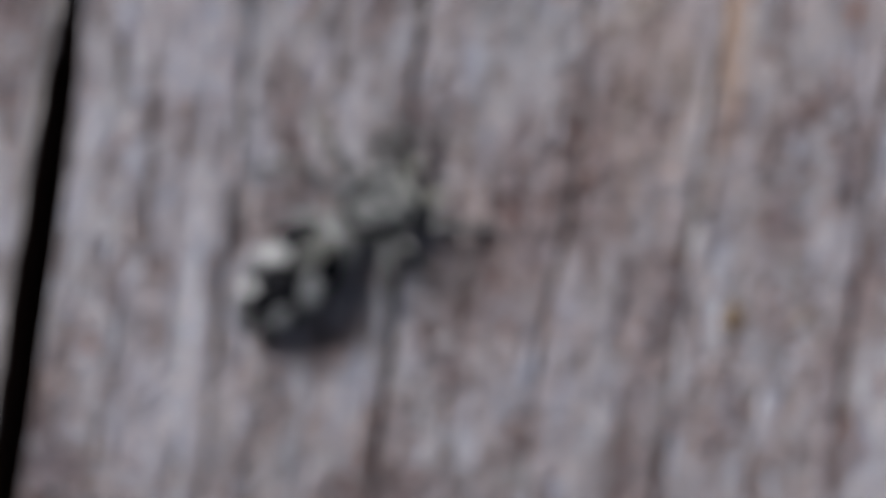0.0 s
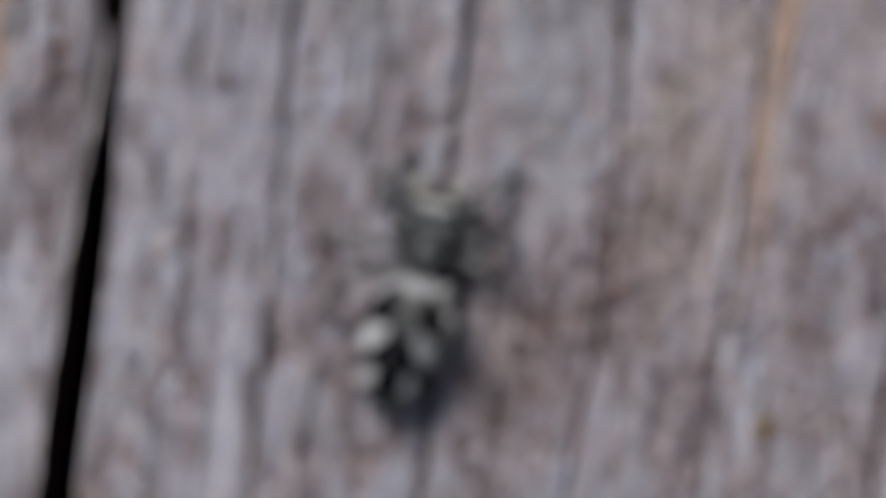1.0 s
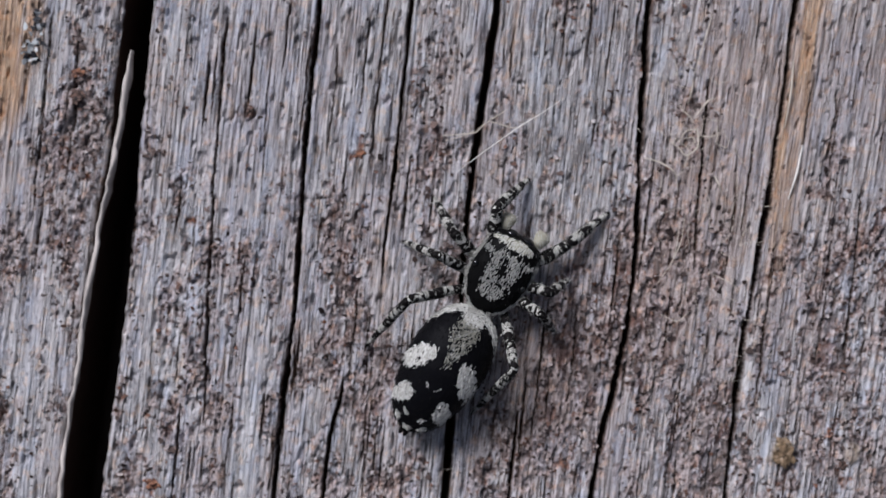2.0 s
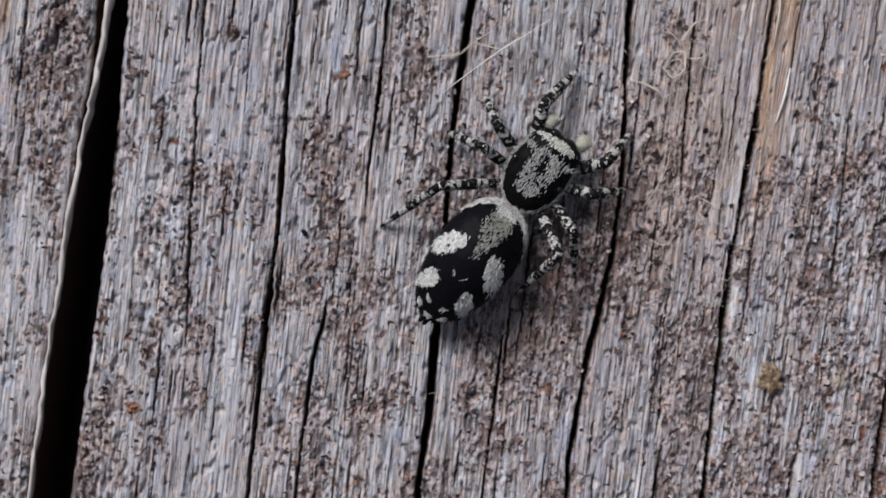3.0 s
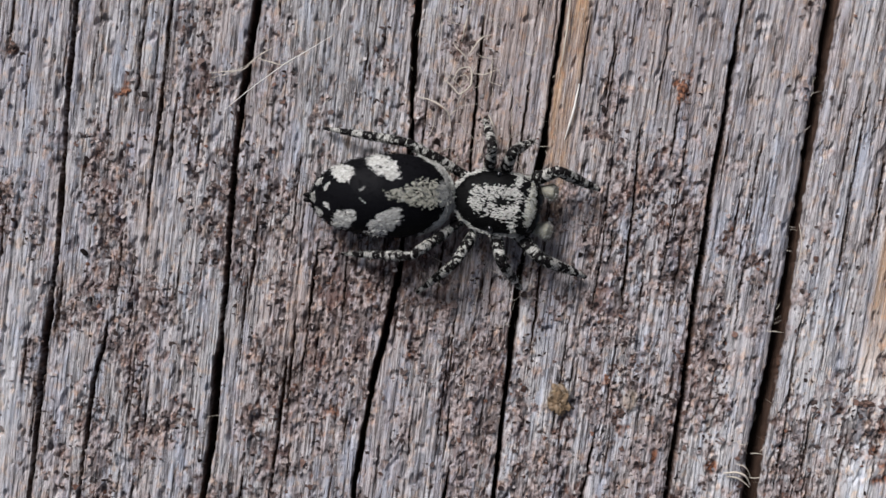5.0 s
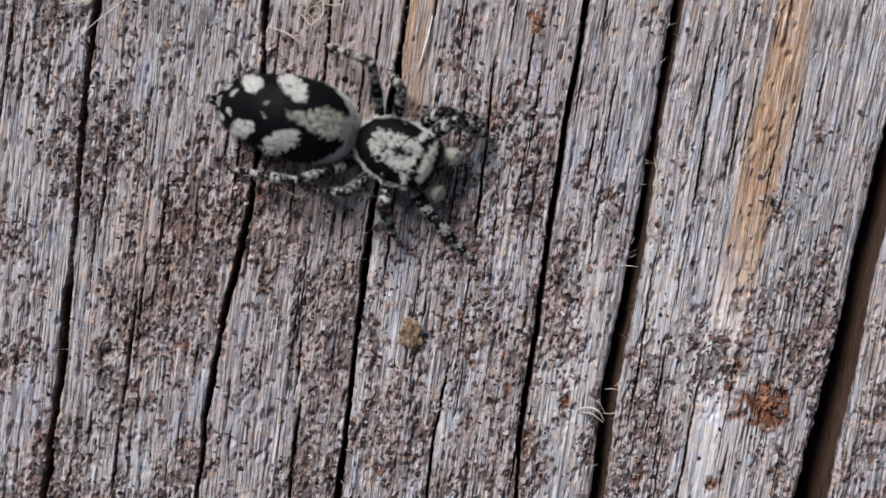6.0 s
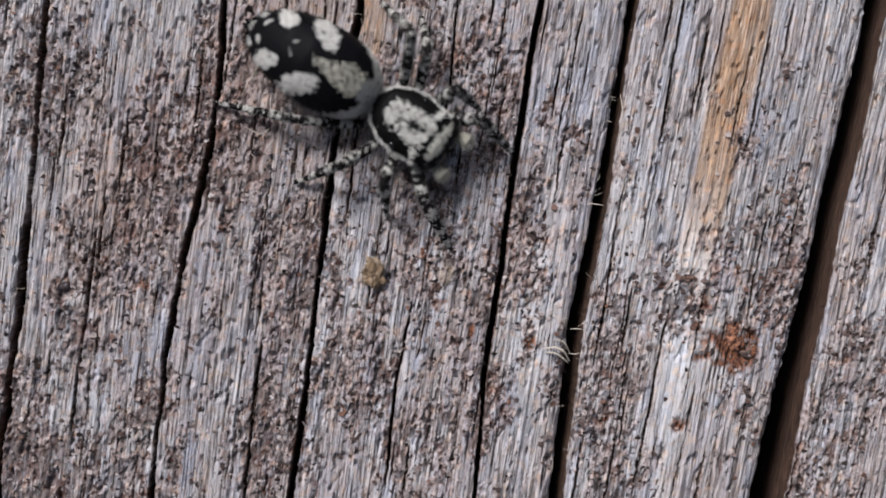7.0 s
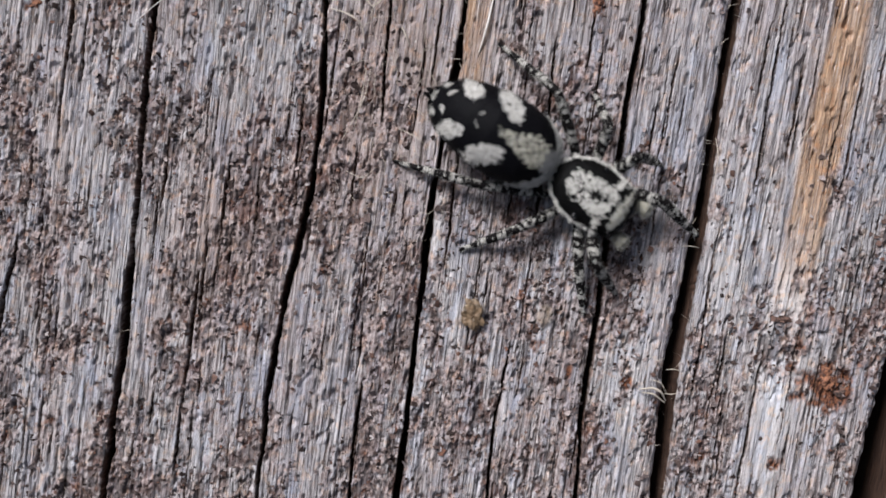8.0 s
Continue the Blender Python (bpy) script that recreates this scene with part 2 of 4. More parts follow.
def values(ob, name, data, kind="FLOAT"):
    a = ob.data.attributes.new(name, kind, "POINT")
    if kind == "FLOAT":
        a.data.foreach_set("value", np.asarray(data, np.float32).ravel())
    else:
        a.data.foreach_set("vector", np.asarray(data, np.float32).ravel())


def grid_faces(rows, cols, wrap=False):
    i, j = np.meshgrid(np.arange(rows - 1), np.arange(cols if wrap else cols - 1), indexing="ij")
    i, j = i.ravel(), j.ravel()
    k = (j + 1) % cols
    return np.stack([i * cols + j, i * cols + k, (i + 1) * cols + k, (i + 1) * cols + j], 1)


# ---- the wood: splits and cracks, (x, y) in mm ----
SPLIT_A = ([6.62, 4.56, 2.93, 0.87, -1.79, -4.49, -6.62], [-11.19, -11.45, -11.62, -12.02, -12.39, -12.76, -13.04], [-10.45, -10.63, -10.79, -10.95, -11.25, -11.62, -11.91])
SPLIT_B = ([2.85, -0.07, -2.99, -4.89, -6.64, -10.0], [13.10, 12.62, 12.16, 11.77, 11.42, 11.05], [13.42, 12.90, 12.50, 12.13, 11.80, 11.43])
SPLIT_C = ([1.69, -1.91, -4.07, -5.94, -8.39, -11.01], [19.01, 18.22, 17.75, 17.36, 16.65, 16.07], [19.62, 18.92, 18.40, 18.05, 17.50, 17.00])
CRACKS = [  # ys, xs, half width, depth
    ([12, 6.62, 4.81, 2.42, -1.19, -4.49, -6.62, -11], [-5.4, -5.96, -6.15, -6.38, -6.60, -7.05, -7.23, -7.7], 0.075, 0.7),
    ([12, 6.62, 3.32, 1.97, 0.32, -0.8], [-2.9, -3.48, -3.83, -3.98, -4.20, -4.3], 0.055, 0.45),
    ([-3.2, -3.73, -4.49, -6.62, -11], [-5.3, -5.40, -5.62, -5.93, -6.5], 0.06, 0.5),
    ([12, 6.62, 3.62, 1.52, -2.38, -4.49, -6.62, -9.72, -14], [-0.6, -1.17, -1.65, -1.95, -2.25, -2.44, -2.65, -3.06, -3.5], 0.12, 1.0),
    ([12, 6.62, 3.62, 0.3, -2.3, -4.6, -7.2, -10.0, -14], [3.5, 2.88, 2.67, 2.55, 2.23, 1.66, 1.16, 0.88, 0.4], 0.09, 0.8),
    ([12, 6.62, 3.62, 0.61, -2.0, -4.9, -8.84, -14], [7.6, 6.83, 6.38, 5.93, 5.45, 5.10, 4.63, 3.9], 0.105, 1.0),
    ([8, 2.85, -0.51, -5.33, -7.67, -11, -14], [11.7, 10.90, 10.32, 9.66, 9.30, 9.02, 8.7], 0.085, 0.8),
    ([6.6, 2.1, -0.75, -4.5], [-8.4, -8.78, -8.93, -9.08], 0.045, 0.35),
    ([4.8, 1.6, -0.5], [4.5, 4.2, 4.05], 0.04, 0.3),
    ([-1, -3.3, -5], [0.2, -0.1, -0.3], 0.035, 0.25),
    ([2, -1, -3], [8.6, 8.3, 8.1], 0.035, 0.3),
    ([-6, -8.2, -11], [7.4, 7.0, 6.7], 0.04, 0.3),
    ([-4, -7, -9.5], [-0.6, -1.0, -1.3], 0.04, 0.3),
    ([-7, -9, -11.5], [3.6, 3.3, 3.1], 0.05, 0.4),
    ([3, 0.4, -2.2], [14.6, 14.1, 13.7], 0.035, 0.25),
    ([-6, -8, -11], [14.0, 13.6, 13.0], 0.035, 0.25),
]
luck = random.Random(5)
for k in range(750):  # hair cracks along the grain
    y0 = luck.uniform(-13, 8)
    x0 = luck.uniform(-16, 21)
    n = 0.35 + 3.2 * luck.random() ** 2.5
    sl = 0.11 + 0.0055 * max(x0, 0)
    CRACKS.append(([y0, y0 - n / 2, y0 - n], [x0, x0 - sl * n / 2 + luck.uniform(-.03, .03), x0 - sl * n], luck.uniform(0.014, 0.032), luck.uniform(0.08, 0.22)))


def line_at(y, ys, xs):
    """x of a line that runs through (xs, ys), going on straight past its ends."""
    ys, xs = np.array(ys[::-1], float), np.array(xs[::-1], float)
    x = np.interp(y, ys, xs)
    lo, hi = (xs[1] - xs[0]) / (ys[1] - ys[0]), (xs[-1] - xs[-2]) / (ys[-1] - ys[-2])
    x = np.where(y < ys[0], xs[0] + np.maximum(y - ys[0], -12) * lo, x)
    return np.where(y > ys[-1], xs[-1] + np.minimum(y - ys[-1], 12) * hi, x)


def blob(x, y, cx, cy, rx, ry):
    return np.exp(-((x - cx - 0.12 * (y - cy)) / rx) ** 2 - ((y - cy) / ry) ** 2)


def wood_fields(x, y):
    """Height in mm and the masks of the wood's look at (x, y) in mm."""
    slope = 0.11 + 0.0055 * np.maximum(x, 0)
    g = x - slope * y
    f = {"g": g}
    patch = fbm(g * 0.55, y * 0.25, 11) * 0.55 + fbm(g * 1.9, y * 1.0, 12) * 0.45
    bias = 0.11 * step01(-y, -3.0, 4.5) - 0.11 * blob(x, y, -8.7, -3, 2.2, 4.5) - 0.07 * blob(x, y, 10.4, -6.2, 1.0, 3.2) - 0.10 * blob(x, y, -2.0, -4.4, 2.6, 2.6) - 0.10 * blob(x, y, -14.0, -2.0, 1.6, 4.0) - 0.03 * blob(x, y, 7.6, -5.2, 1.6, 2.0) - 0.06 * blob(x, y, 14.5, -8.5, 1.2, 2.0) - 0.09 * step01(y, 0.5, 4) - 0.08 * blob(x, y, 0.6, 4.5, 1.4, 3.0) - 0.07 * blob(x, y, 8.6, 3.0, 1.6, 4.0) - 0.05 * blob(x, y, -8.5, 3.5, 2.0, 3.0) - 0.12 * step01(x, 13.2, 14.5) * step01(y, -6.5, -3)
    bias = bias + 0.10 * blob(x, y, 12.3, -7.8, 1.0, 2.2) + 0.14 * blob(x, y, 15.6, -8.8, 0.9, 1.2) + 0.10 * blob(x, y, 16.7, -5.0, 0.6, 2.0) + 0.08 * blob(x, y, 8.8, -8.5, 1.5, 1.5) + 0.06 * blob(x, y, -10.2, -2.0, 0.8, 3.0) + 0.16 * blob(x, y, -13.0, 3.2, 0.8, 2.4)
    bias = bias + 0.20 * (blob(x, y, -5.1, 1.3, 0.45, 1.8) + blob(x, y, -12.6, 3.0, 0.8, 1.6) + blob(x, y, -3.0, 2.2, 0.5, 1.0)
                          + 1.3 * blob(x, y, 3.0, -1.8, 1.4, 2.8) + 0.5 * blob(x, y, 1.0, -2.8, 1.2, 1.6) + 0.6 * blob(x, y, 7.6, -3.2, 0.9, 0.9) + 0.7 * blob(x, y, 3.2, -9.6, 1.2, 1.0) - 0.5 * blob(x, y, -4.2, -4.2, 1.1, 2.6) + 0.7 * blob(x, y, 0.6, -3.8, 1.3, 2.2) + blob(x, y, 14.0, -6.2, 0.5, 0.7))
    f["broad"] = step01(patch + bias + 0.25 * (fbm(g * 2.2, y * 1.8, 20, 3) - 0.5), 0.46, 0.62)  # how thickly crumbs lie here
    bits = fbm(g * 4.5, y * 3.6, 13, 2)
    crumb = 1 - 2 * np.abs(fbm(g * 5.5, y * 4.4, 14, 2) - 0.5)
    crust = step01(patch + bias + 0.34 * (bits - 0.5), 0.575, 0.64)
    crust = crust * step01(fbm(g * 4.4, y * 3.4, 19, 3), 0.38, 0.53)
    f["crust"] = crust * (0.35 + 0.65 * step01(fbm(g * 5, y * 3.5, 15, 2), 0.35, 0.6))
    tan = 0.9 * step01(-np.abs(x - line_at(y, [4, 1.69, -0.47, -3.06, -4.94], [16.5, 16.06, 15.63, 15.06, 14.63])), -0.85, -0.2) * step01(y, -6.6, -4.2)
    tan = tan + 0.7 * step01(-np.abs(x - line_at(y, [6.62, 3.92, 1.67, -0.43], [7.35, 6.85, 6.45, 6.15])), -0.75, -0.15) * step01(y, -2.5, -0.3)
    tan = tan + 0.8 * step01(-x + 0.14 * y, 14.0, 14.5) * step01(y, 2.0, 4.5) + 0.35 * blob(x, y, -0.7, 5.5, 0.6, 3.0)
    f["tan"] = np.clip(0.9 * step01(tan + 0.9 * (fbm(g * 5, y * 0.35, 21) - 0.5) * (tan > 0.02), 0.25, 0.85), 0, 1)
    f["brown"] = np.clip(blob(x, y, 4.6, 2.5, 1.5, 4.5) + 0.8 * blob(x, y, 3.2, -1.0, 1.0, 2.0) + 0.1 * blob(x, y, -13.2, 1.0, 1.2, 4) + 0.8 * blob(x, y, 0.3, -3.2, 1.6, 2.6) + 0.5 * blob(x, y, 9.0, 5.0, 2.6, 3.5) + 0.35 * blob(x, y, 13.0, 3.8, 1.6, 2.5), 0, 1)
    pale = 0.75 * step01(-np.abs(x - line_at(y, [0.6, -2, -4.9, -8.8], [6.1, 5.62, 5.27, 4.8])), -0.28, -0.05) * step01(y, -9, -6) * step01(-y, 1.0, 3.0)
    f["pale"] = np.clip(pale + 0.35 * blob(x, y, -13.4, -2.8, 1.0, 4.0) + 1.1 * blob(x, y, 14.4, -6.2, 0.7, 2.4) + 0.5 * blob(x, y, 13.0, -4.0, 0.5, 2.0) + 0.5 * blob(x, y, -8.0, -5.5, 0.35, 3) + 0.45 * blob(x, y, -9.6, -1.5, 0.9, 3.5) + 0.7 * blob(x, y, 10.6, -6.0, 0.5, 3) + 0.35 * blob(x, y, 8.6, -3.5, 0.4, 2.5) + 0.5 * blob(x, y, 14.0, -9.2, 0.4, 2), 0, 1)
    f["lilac"] = np.clip((0.6 * blob(x, y, -13.8, -2.5, 1.2, 4.5) + 0.7 * blob(x, y, -8.4, -0.5, 1.9, 9.0) + 0.6 * blob(x, y, 9.6, -0.5, 1.8, 4.0) + 0.5 * blob(x, y, 12.0, -1.0, 1.0, 4.0) + 0.5 * blob(x, y, 1.6, -6.5, 1.4, 2.5)) * (0.5 + fbm(g * 0.9, y * 0.3, 33)), 0, 1)
    f["stain"] = np.clip((0.9 * blob(x, y, 1.0, 4.6, 1.5, 3.2) + 0.9 * blob(x, y, 9.8, 5.2, 2.0, 3.0) + 0.5 * blob(x, y, 17.5, -2.0, 1.2, 3.0) + 0.4 * blob(x, y, -1.6, 5.5, 0.9, 2.5)) * (0.4 + 1.1 * fbm(g * 1.1, y * 0.4, 34)), 0, 1)
    rag = fbm(g * 5, y * 5, 31, 2)
    rust = 0.0
    for cx, cy, r, a in ((-12.38, 4.94, 0.3, 0.6), (-7.77, 3.92, 0.2, 0.7), (-10.47, -6.06, 0.36, 0.7), (-4.8, 2.75, 0.36, 0.8), (15.5, -7.05, 0.42, 1.2), (15.75, -7.45, 0.4, 0.8), (14.75, -6.95, 0.5, 0.6), (16.2, -6.9, 0.45, 0.6), (14.9, -6.1, 0.25, 0.6), (13.8, -5.6, 0.25, 0.6), (14.2, -9.2, 0.25, 0.7), (12.3, -8.9, 0.25, 0.6),
                         (10.44, -7.01, 0.2, 1), (9.70, 2.85, 0.34, 0.9), (7.96, -5.95, 0.3, 0.7), (6.1, -0.43, 0.22, 0.6), (-12.4, 2.2, 0.4, 0.6), (-9.3, 1.0, 0.2, 0.6),
                         (-8.5, -1.7, 0.22, 0.7), (-4.4, -8.1, 0.3, 0.6), (0.6, -5.6, 0.25, 0.6), (12.0, 1.8, 0.2, 0.4), (3.8, -8.9, 0.3, 0.5), (8.9, -6.8, 0.25, 0.6),
                         (-3.4, 5.1, 0.2, 0.6), (17.4, -5.4, 0.3, 0.5), (14.9, -4.6, 0.2, 0.3)):
        rust = rust + a * blob(x, y, cx, cy, r, r * 1.2)
    f["rust"] = np.clip(step01(rust + 1.5 * (rag - 0.5), 0.42, 1.0), 0, 1)
    f["olive"] = np.clip(step01(blob(x, y, 6.46, -5.3, 0.34, 0.46) + 0.6 * (rag - 0.5), 0.35, 0.7), 0, 1) + 0.5 * step01(blob(x, y, 8.3, -5.3, 0.3, 0.4), 0.4, 0.8)
    ridge = fbm(g * 7.0, y * 0.22, 41, 3) - 0.5
    thread = fbm(g * 13, y * 0.35, 42, 1) - 0.5
    z = 0.10 * (fbm(g * 0.5, y * 0.1, 43) - 0.5) + 0.085 * ridge + 0.06 * thread
    t = fbm(g * 2.6, y * 2.1, 16, 3) * 7 + 0.5 * bits
    plates = np.floor(t) + step01(t - np.floor(t), 0.72, 0.95)
    t2 = fbm(g * 6.5, y * 4.5, 17, 2) * 4
    scabs = np.floor(t2) + step01(t2 - np.floor(t2), 0.7, 0.95)
    grit = fbm(g * 12, y * 9, 18, 2) - 0.5
    zone = patch + bias - 0.58
    isle = step01(fbm(g * 3.4, y * 2.6, 81, 4) + 0.9 * zone, 0.605, 0.635)
    hole = step01(fbm(g * 5.2, y * 3.2, 82, 3) + 0.9 * zone, 0.675, 0.71)
    dot = step01(fbm(g * 11.0, y * 7.5, 85, 3) + 1.1 * zone, 0.685, 0.725)  # small dark pits where the crust has crumbled
    hole = np.maximum(0.7 * hole, dot)
    f["scab"] = isle * (1 - hole)
    f["hole"] = hole
    z = z + crust * (0.012 * (plates - 3.5) + 0.016 * (scabs - 2) + 0.03 * (crumb - 0.7) + 0.055 * grit) + 0.022 * isle * (0.5 + bits) - 0.065 * hole + 0.006 * (scabs - 2) + 0.014 * grit - 0.05 * f["rust"] + 0.12 * f["olive"] * (0.5 + rag)
    pits = step01(fbm(g * 5.5, y * 2.6, 51, 2), 0.70, 0.80)
    z = z - 0.10 * pits
    cut = np.zeros_like(z)
    dark = np.zeros_like(z)
    for ys, xs, half, depth in CRACKS:
        pad = 0.4 + half
        if y.ndim == 2:  # a grid: its rows are in order of y
            rows = slice(*np.searchsorted(y[:, 0], [ys[-1], ys[0]]))
        else:
            rows = slice(None)
        xr, yr = x[rows], y[rows]
        m = (yr <= ys[0]) & (yr >= ys[-1]) & (xr > min(xs) - pad) & (xr < max(xs) + pad)
        if not m.any():
            continue
        yy, xx = yr[m], xr[m]
        wob = 0.05 * (vnoise(yy * 1.6, 0 * yy, int(100 * depth) + len(ys)) - 0.5) + 0.03 * (vnoise(yy * 7, 0 * yy, 3) - 0.5)
        d = np.abs(xx - np.interp(yy, ys[::-1], xs[::-1]) - wob)
        ends = np.clip(np.minimum(ys[0] - yy, yy - ys[-1]) / 0.8, 0, 1) ** 0.6
        w = half * ends * (0.42 + 0.62 * vnoise(yy * 0.9, 0 * yy, int(1000 * half))) + 1e-4
        part_cut, part_dark = cut[rows], dark[rows]
        # painted shade: the dark colour reaches a little past the cut itself
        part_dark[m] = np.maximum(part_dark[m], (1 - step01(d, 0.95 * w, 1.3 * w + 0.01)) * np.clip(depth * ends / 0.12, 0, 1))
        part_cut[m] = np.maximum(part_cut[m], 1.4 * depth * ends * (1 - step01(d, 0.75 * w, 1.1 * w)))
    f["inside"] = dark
    f["z"] = z - cut
    return f


def axis(dense_lo, dense_hi, pitch, lo, hi, growth=1.22):
    a = list(np.arange(dense_lo, dense_hi, pitch))
    s, v = pitch, a[-1]
    while v < hi:
        s *= growth
        v += s
        a.append(min(v, hi))
    s, v, b = pitch, a[0], []
    while v > lo:
        s *= growth
        v -= s
        b.append(max(v, lo))
    return np.array(b[::-1] + a)


YS = axis(-14.0, 8.5, 0.046, -150, 150)
DROP = np.array([0.02, 0.10, 0.35, 0.9, 1.8, 3.0, 4.2])


def wood_strip(left, right, parent, label, lean=0.0):
    """A strip of wood between two split edges, its split faces going down on both sides. An edge of None: the timber runs on."""
    y = YS[:, None]
    wob = lambda seed: 0.10 * (fbm(y * 0.9, 0 * y, seed) - 0.5) + 0.07 * (fbm(y * 5, 0 * y, seed + 5) - 0.5)
    if left and right:
        a, b = line_at(y, *left) + wob(61), line_at(y, *right) + wob(62)
        s = np.linspace(0, 1, int(np.mean(b - a) / 0.023))[None, :]
        x = a + (b - a) * s
    elif right:
        b = line_at(y, *right) + wob(63)
        x = b - axis(0, 5.6, 0.027, 0, 140)[::-1][None, :]
        a = x[:, :1]
    else:
        a = line_at(y, *left) + wob(64)
        x = a + axis(0, 4.6, 0.027, 0, 130)[None, :]
        b = x[:, -1:]
    yy = np.broadcast_to(y, x.shape).copy()
    f = wood_fields(x, yy)
    z = f.pop("z")
    f.pop("broad")
    g = f.pop("g")
    edge = np.minimum(x - a if left else 99.0, b - x if right else 99.0)
    z = z - 0.12 * np.exp(-edge / 0.05) - 0.06 * np.exp(-edge / 0.35)
    cols = {k: v for k, v in f.items()}
    # some of the painted shade spills over the split edges
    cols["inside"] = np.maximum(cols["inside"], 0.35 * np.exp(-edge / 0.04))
    xs, zs, gs = [x], [z], [g]
    extra = {k: [v] for k, v in cols.items()}
    for side, on in ((0, left), (-1, right)):
        if not on:
            continue
        d = DROP[None, :] if side else DROP[::-1][None, :]
        sign = 1 if side else -1
        rough = 0.10 * (fbm(yy[:, :1] * 1.3 + d * 0, d * 2 + yy[:, :1] * 0.0, 71) - 0.5) * np.minimum(d * 3, 1)
        even = np.convolve(np.pad(x[:, side], 15, mode="edge"), np.ones(31) / 31, "valid")[:, None]
        even = x[:, [side]] + (even - x[:, [side]]) * np.minimum(d / 0.35, 1)
        ex = even + sign * (rough + 0.01) - (0 if side else lean) * np.minimum(d, 1.0)
        low = np.convolve(np.pad(z[:, side], 15, mode="edge"), np.ones(31) / 31, "valid")[:, None]
        ez = z[:, [side]] + (low - z[:, [side]]) * np.minimum(d / 0.35, 1) - d
        eg = g[:, [side]] + d * sign
        at = len(xs) if side else 0
        xs.insert(at, ex)
        zs.insert(at, ez)
        gs.insert(at, eg)
        for k in extra:
            # split faces take the painted shade over their whole depth
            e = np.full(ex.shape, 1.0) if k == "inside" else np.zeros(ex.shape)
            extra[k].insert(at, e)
    x, z, g = np.hstack(xs), np.hstack(zs), np.hstack(gs)
    yy = np.broadcast_to(y, x.shape)
    co = np.stack([x, yy, z], -1).reshape(-1, 3) * MM
    fc = grid_faces(x.shape[0], x.shape[1])
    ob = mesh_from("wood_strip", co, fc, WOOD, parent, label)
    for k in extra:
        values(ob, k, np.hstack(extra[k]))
    values(ob, "grain", np.stack([g, yy, 0 * g], -1), "FLOAT_VECTOR")
    return ob


def edge_of(split, k):
    return (split[0], split[k])


timber = new("timber")
tagged(timber, "weathered grey timber with long drying cracks and crumbly bark bits", "wood", kind="structure")
wood_strip(None, edge_of(SPLIT_A, 1), timber, "grey wood strip with orange stain and lichen")
wood_strip(edge_of(SPLIT_A, 2), edge_of(SPLIT_B, 1), timber, "wide grey wood strip with fine cracks and brown crust")
wood_strip(edge_of(SPLIT_B, 2), edge_of(SPLIT_C, 1), timber, "grey wood strip with a tan bare streak", 0.22)
wood_strip(edge_of(SPLIT_C, 2), None, timber, "dark grey wood strip with crumbly surface", 0.20)
# very dark brown block under the strips, closing the splits from below
CORE = material("dark_core", 0.9)
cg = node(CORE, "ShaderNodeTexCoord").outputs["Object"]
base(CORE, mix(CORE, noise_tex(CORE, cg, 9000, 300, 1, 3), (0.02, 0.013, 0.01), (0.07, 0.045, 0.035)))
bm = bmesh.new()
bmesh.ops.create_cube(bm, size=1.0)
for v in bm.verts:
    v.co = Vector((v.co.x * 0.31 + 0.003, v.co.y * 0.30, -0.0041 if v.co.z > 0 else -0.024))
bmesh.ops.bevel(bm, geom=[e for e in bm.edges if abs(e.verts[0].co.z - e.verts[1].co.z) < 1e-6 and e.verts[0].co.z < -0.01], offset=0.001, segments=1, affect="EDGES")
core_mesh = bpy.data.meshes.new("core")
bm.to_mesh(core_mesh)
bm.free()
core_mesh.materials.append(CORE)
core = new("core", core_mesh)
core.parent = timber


# ---- the spider: local y is forwards, the waist is over the origin; mm ----
def loft(profile, z_mid, sides=72, power=2.0, steps=90):
    """A body lofted along y. profile: rows of y, half width, half height. Returns points, faces and the (y, x) of each point."""
    py = np.array([p[0] for p in profile])
    t = np.linspace(0, 1, steps)
    t = 0.5 - 0.5 * np.cos(np.pi * t)
    ys = py[0] + (py[-1] - py[0]) * t
    def smooth(col):
        v = np.interp(ys, py, [p[col] for p in profile])
        for _ in range(3):
            v[1:-1] = (v[:-2] + 2 * v[1:-1] + v[2:]) / 4
        return v
    hw, hh = smooth(1), smooth(2)
    zc = np.interp(ys, py, z_mid)
    a = np.linspace(0, 2 * np.pi, sides, endpoint=False)[None, :]
    ca, sa = np.cos(a), np.sin(a)
    x = hw[:, None] * np.sign(ca) * np.abs(ca) ** (2 / power)
    z = zc[:, None] + hh[:, None] * np.sign(sa) * np.abs(sa) ** (2 / power)
    y = np.broadcast_to(ys[:, None], x.shape)
    return np.stack([x, y, z], -1).reshape(-1, 3), grid_faces(steps, sides, True)


def hairs(name, roots, ways, lengths, width, mat, parent, label="", unit=MM, across=None):
    """Many fine hairs as slim blades; across: the way in which all the blades are broad."""
    n = len(roots)
    side = np.cross(ways, np.random.RandomState(4).normal(size=(n, 3))) if across is None else np.array([across]) + 0.3 * np.random.RandomState(4).normal(size=(n, 3))
    side /= np.linalg.norm(side, axis=1)[:, None] + 1e-9
    tip = roots + ways * lengths[:, None]
    midp = roots + ways * lengths[:, None] * 0.55 + np.array([0, 0, 0.1]) * lengths[:, None]
    w = width
    v = np.stack([roots - side * w, roots + side * w, midp + side * w * 0.7, midp - side * w * 0.7, tip + side * w * 0.1, tip - side * w * 0.1], 1).reshape(-1, 3)
    i = np.arange(n)[:, None] * 6
    f = np.concatenate([i + np.array([[0, 1, 2, 3]]), i + np.array([[3, 2, 4, 5]])], 0)
    ob = mesh_from(name, v * unit, f, mat, parent, label, smooth=False)
    return tagged(ob, kind="stuff")


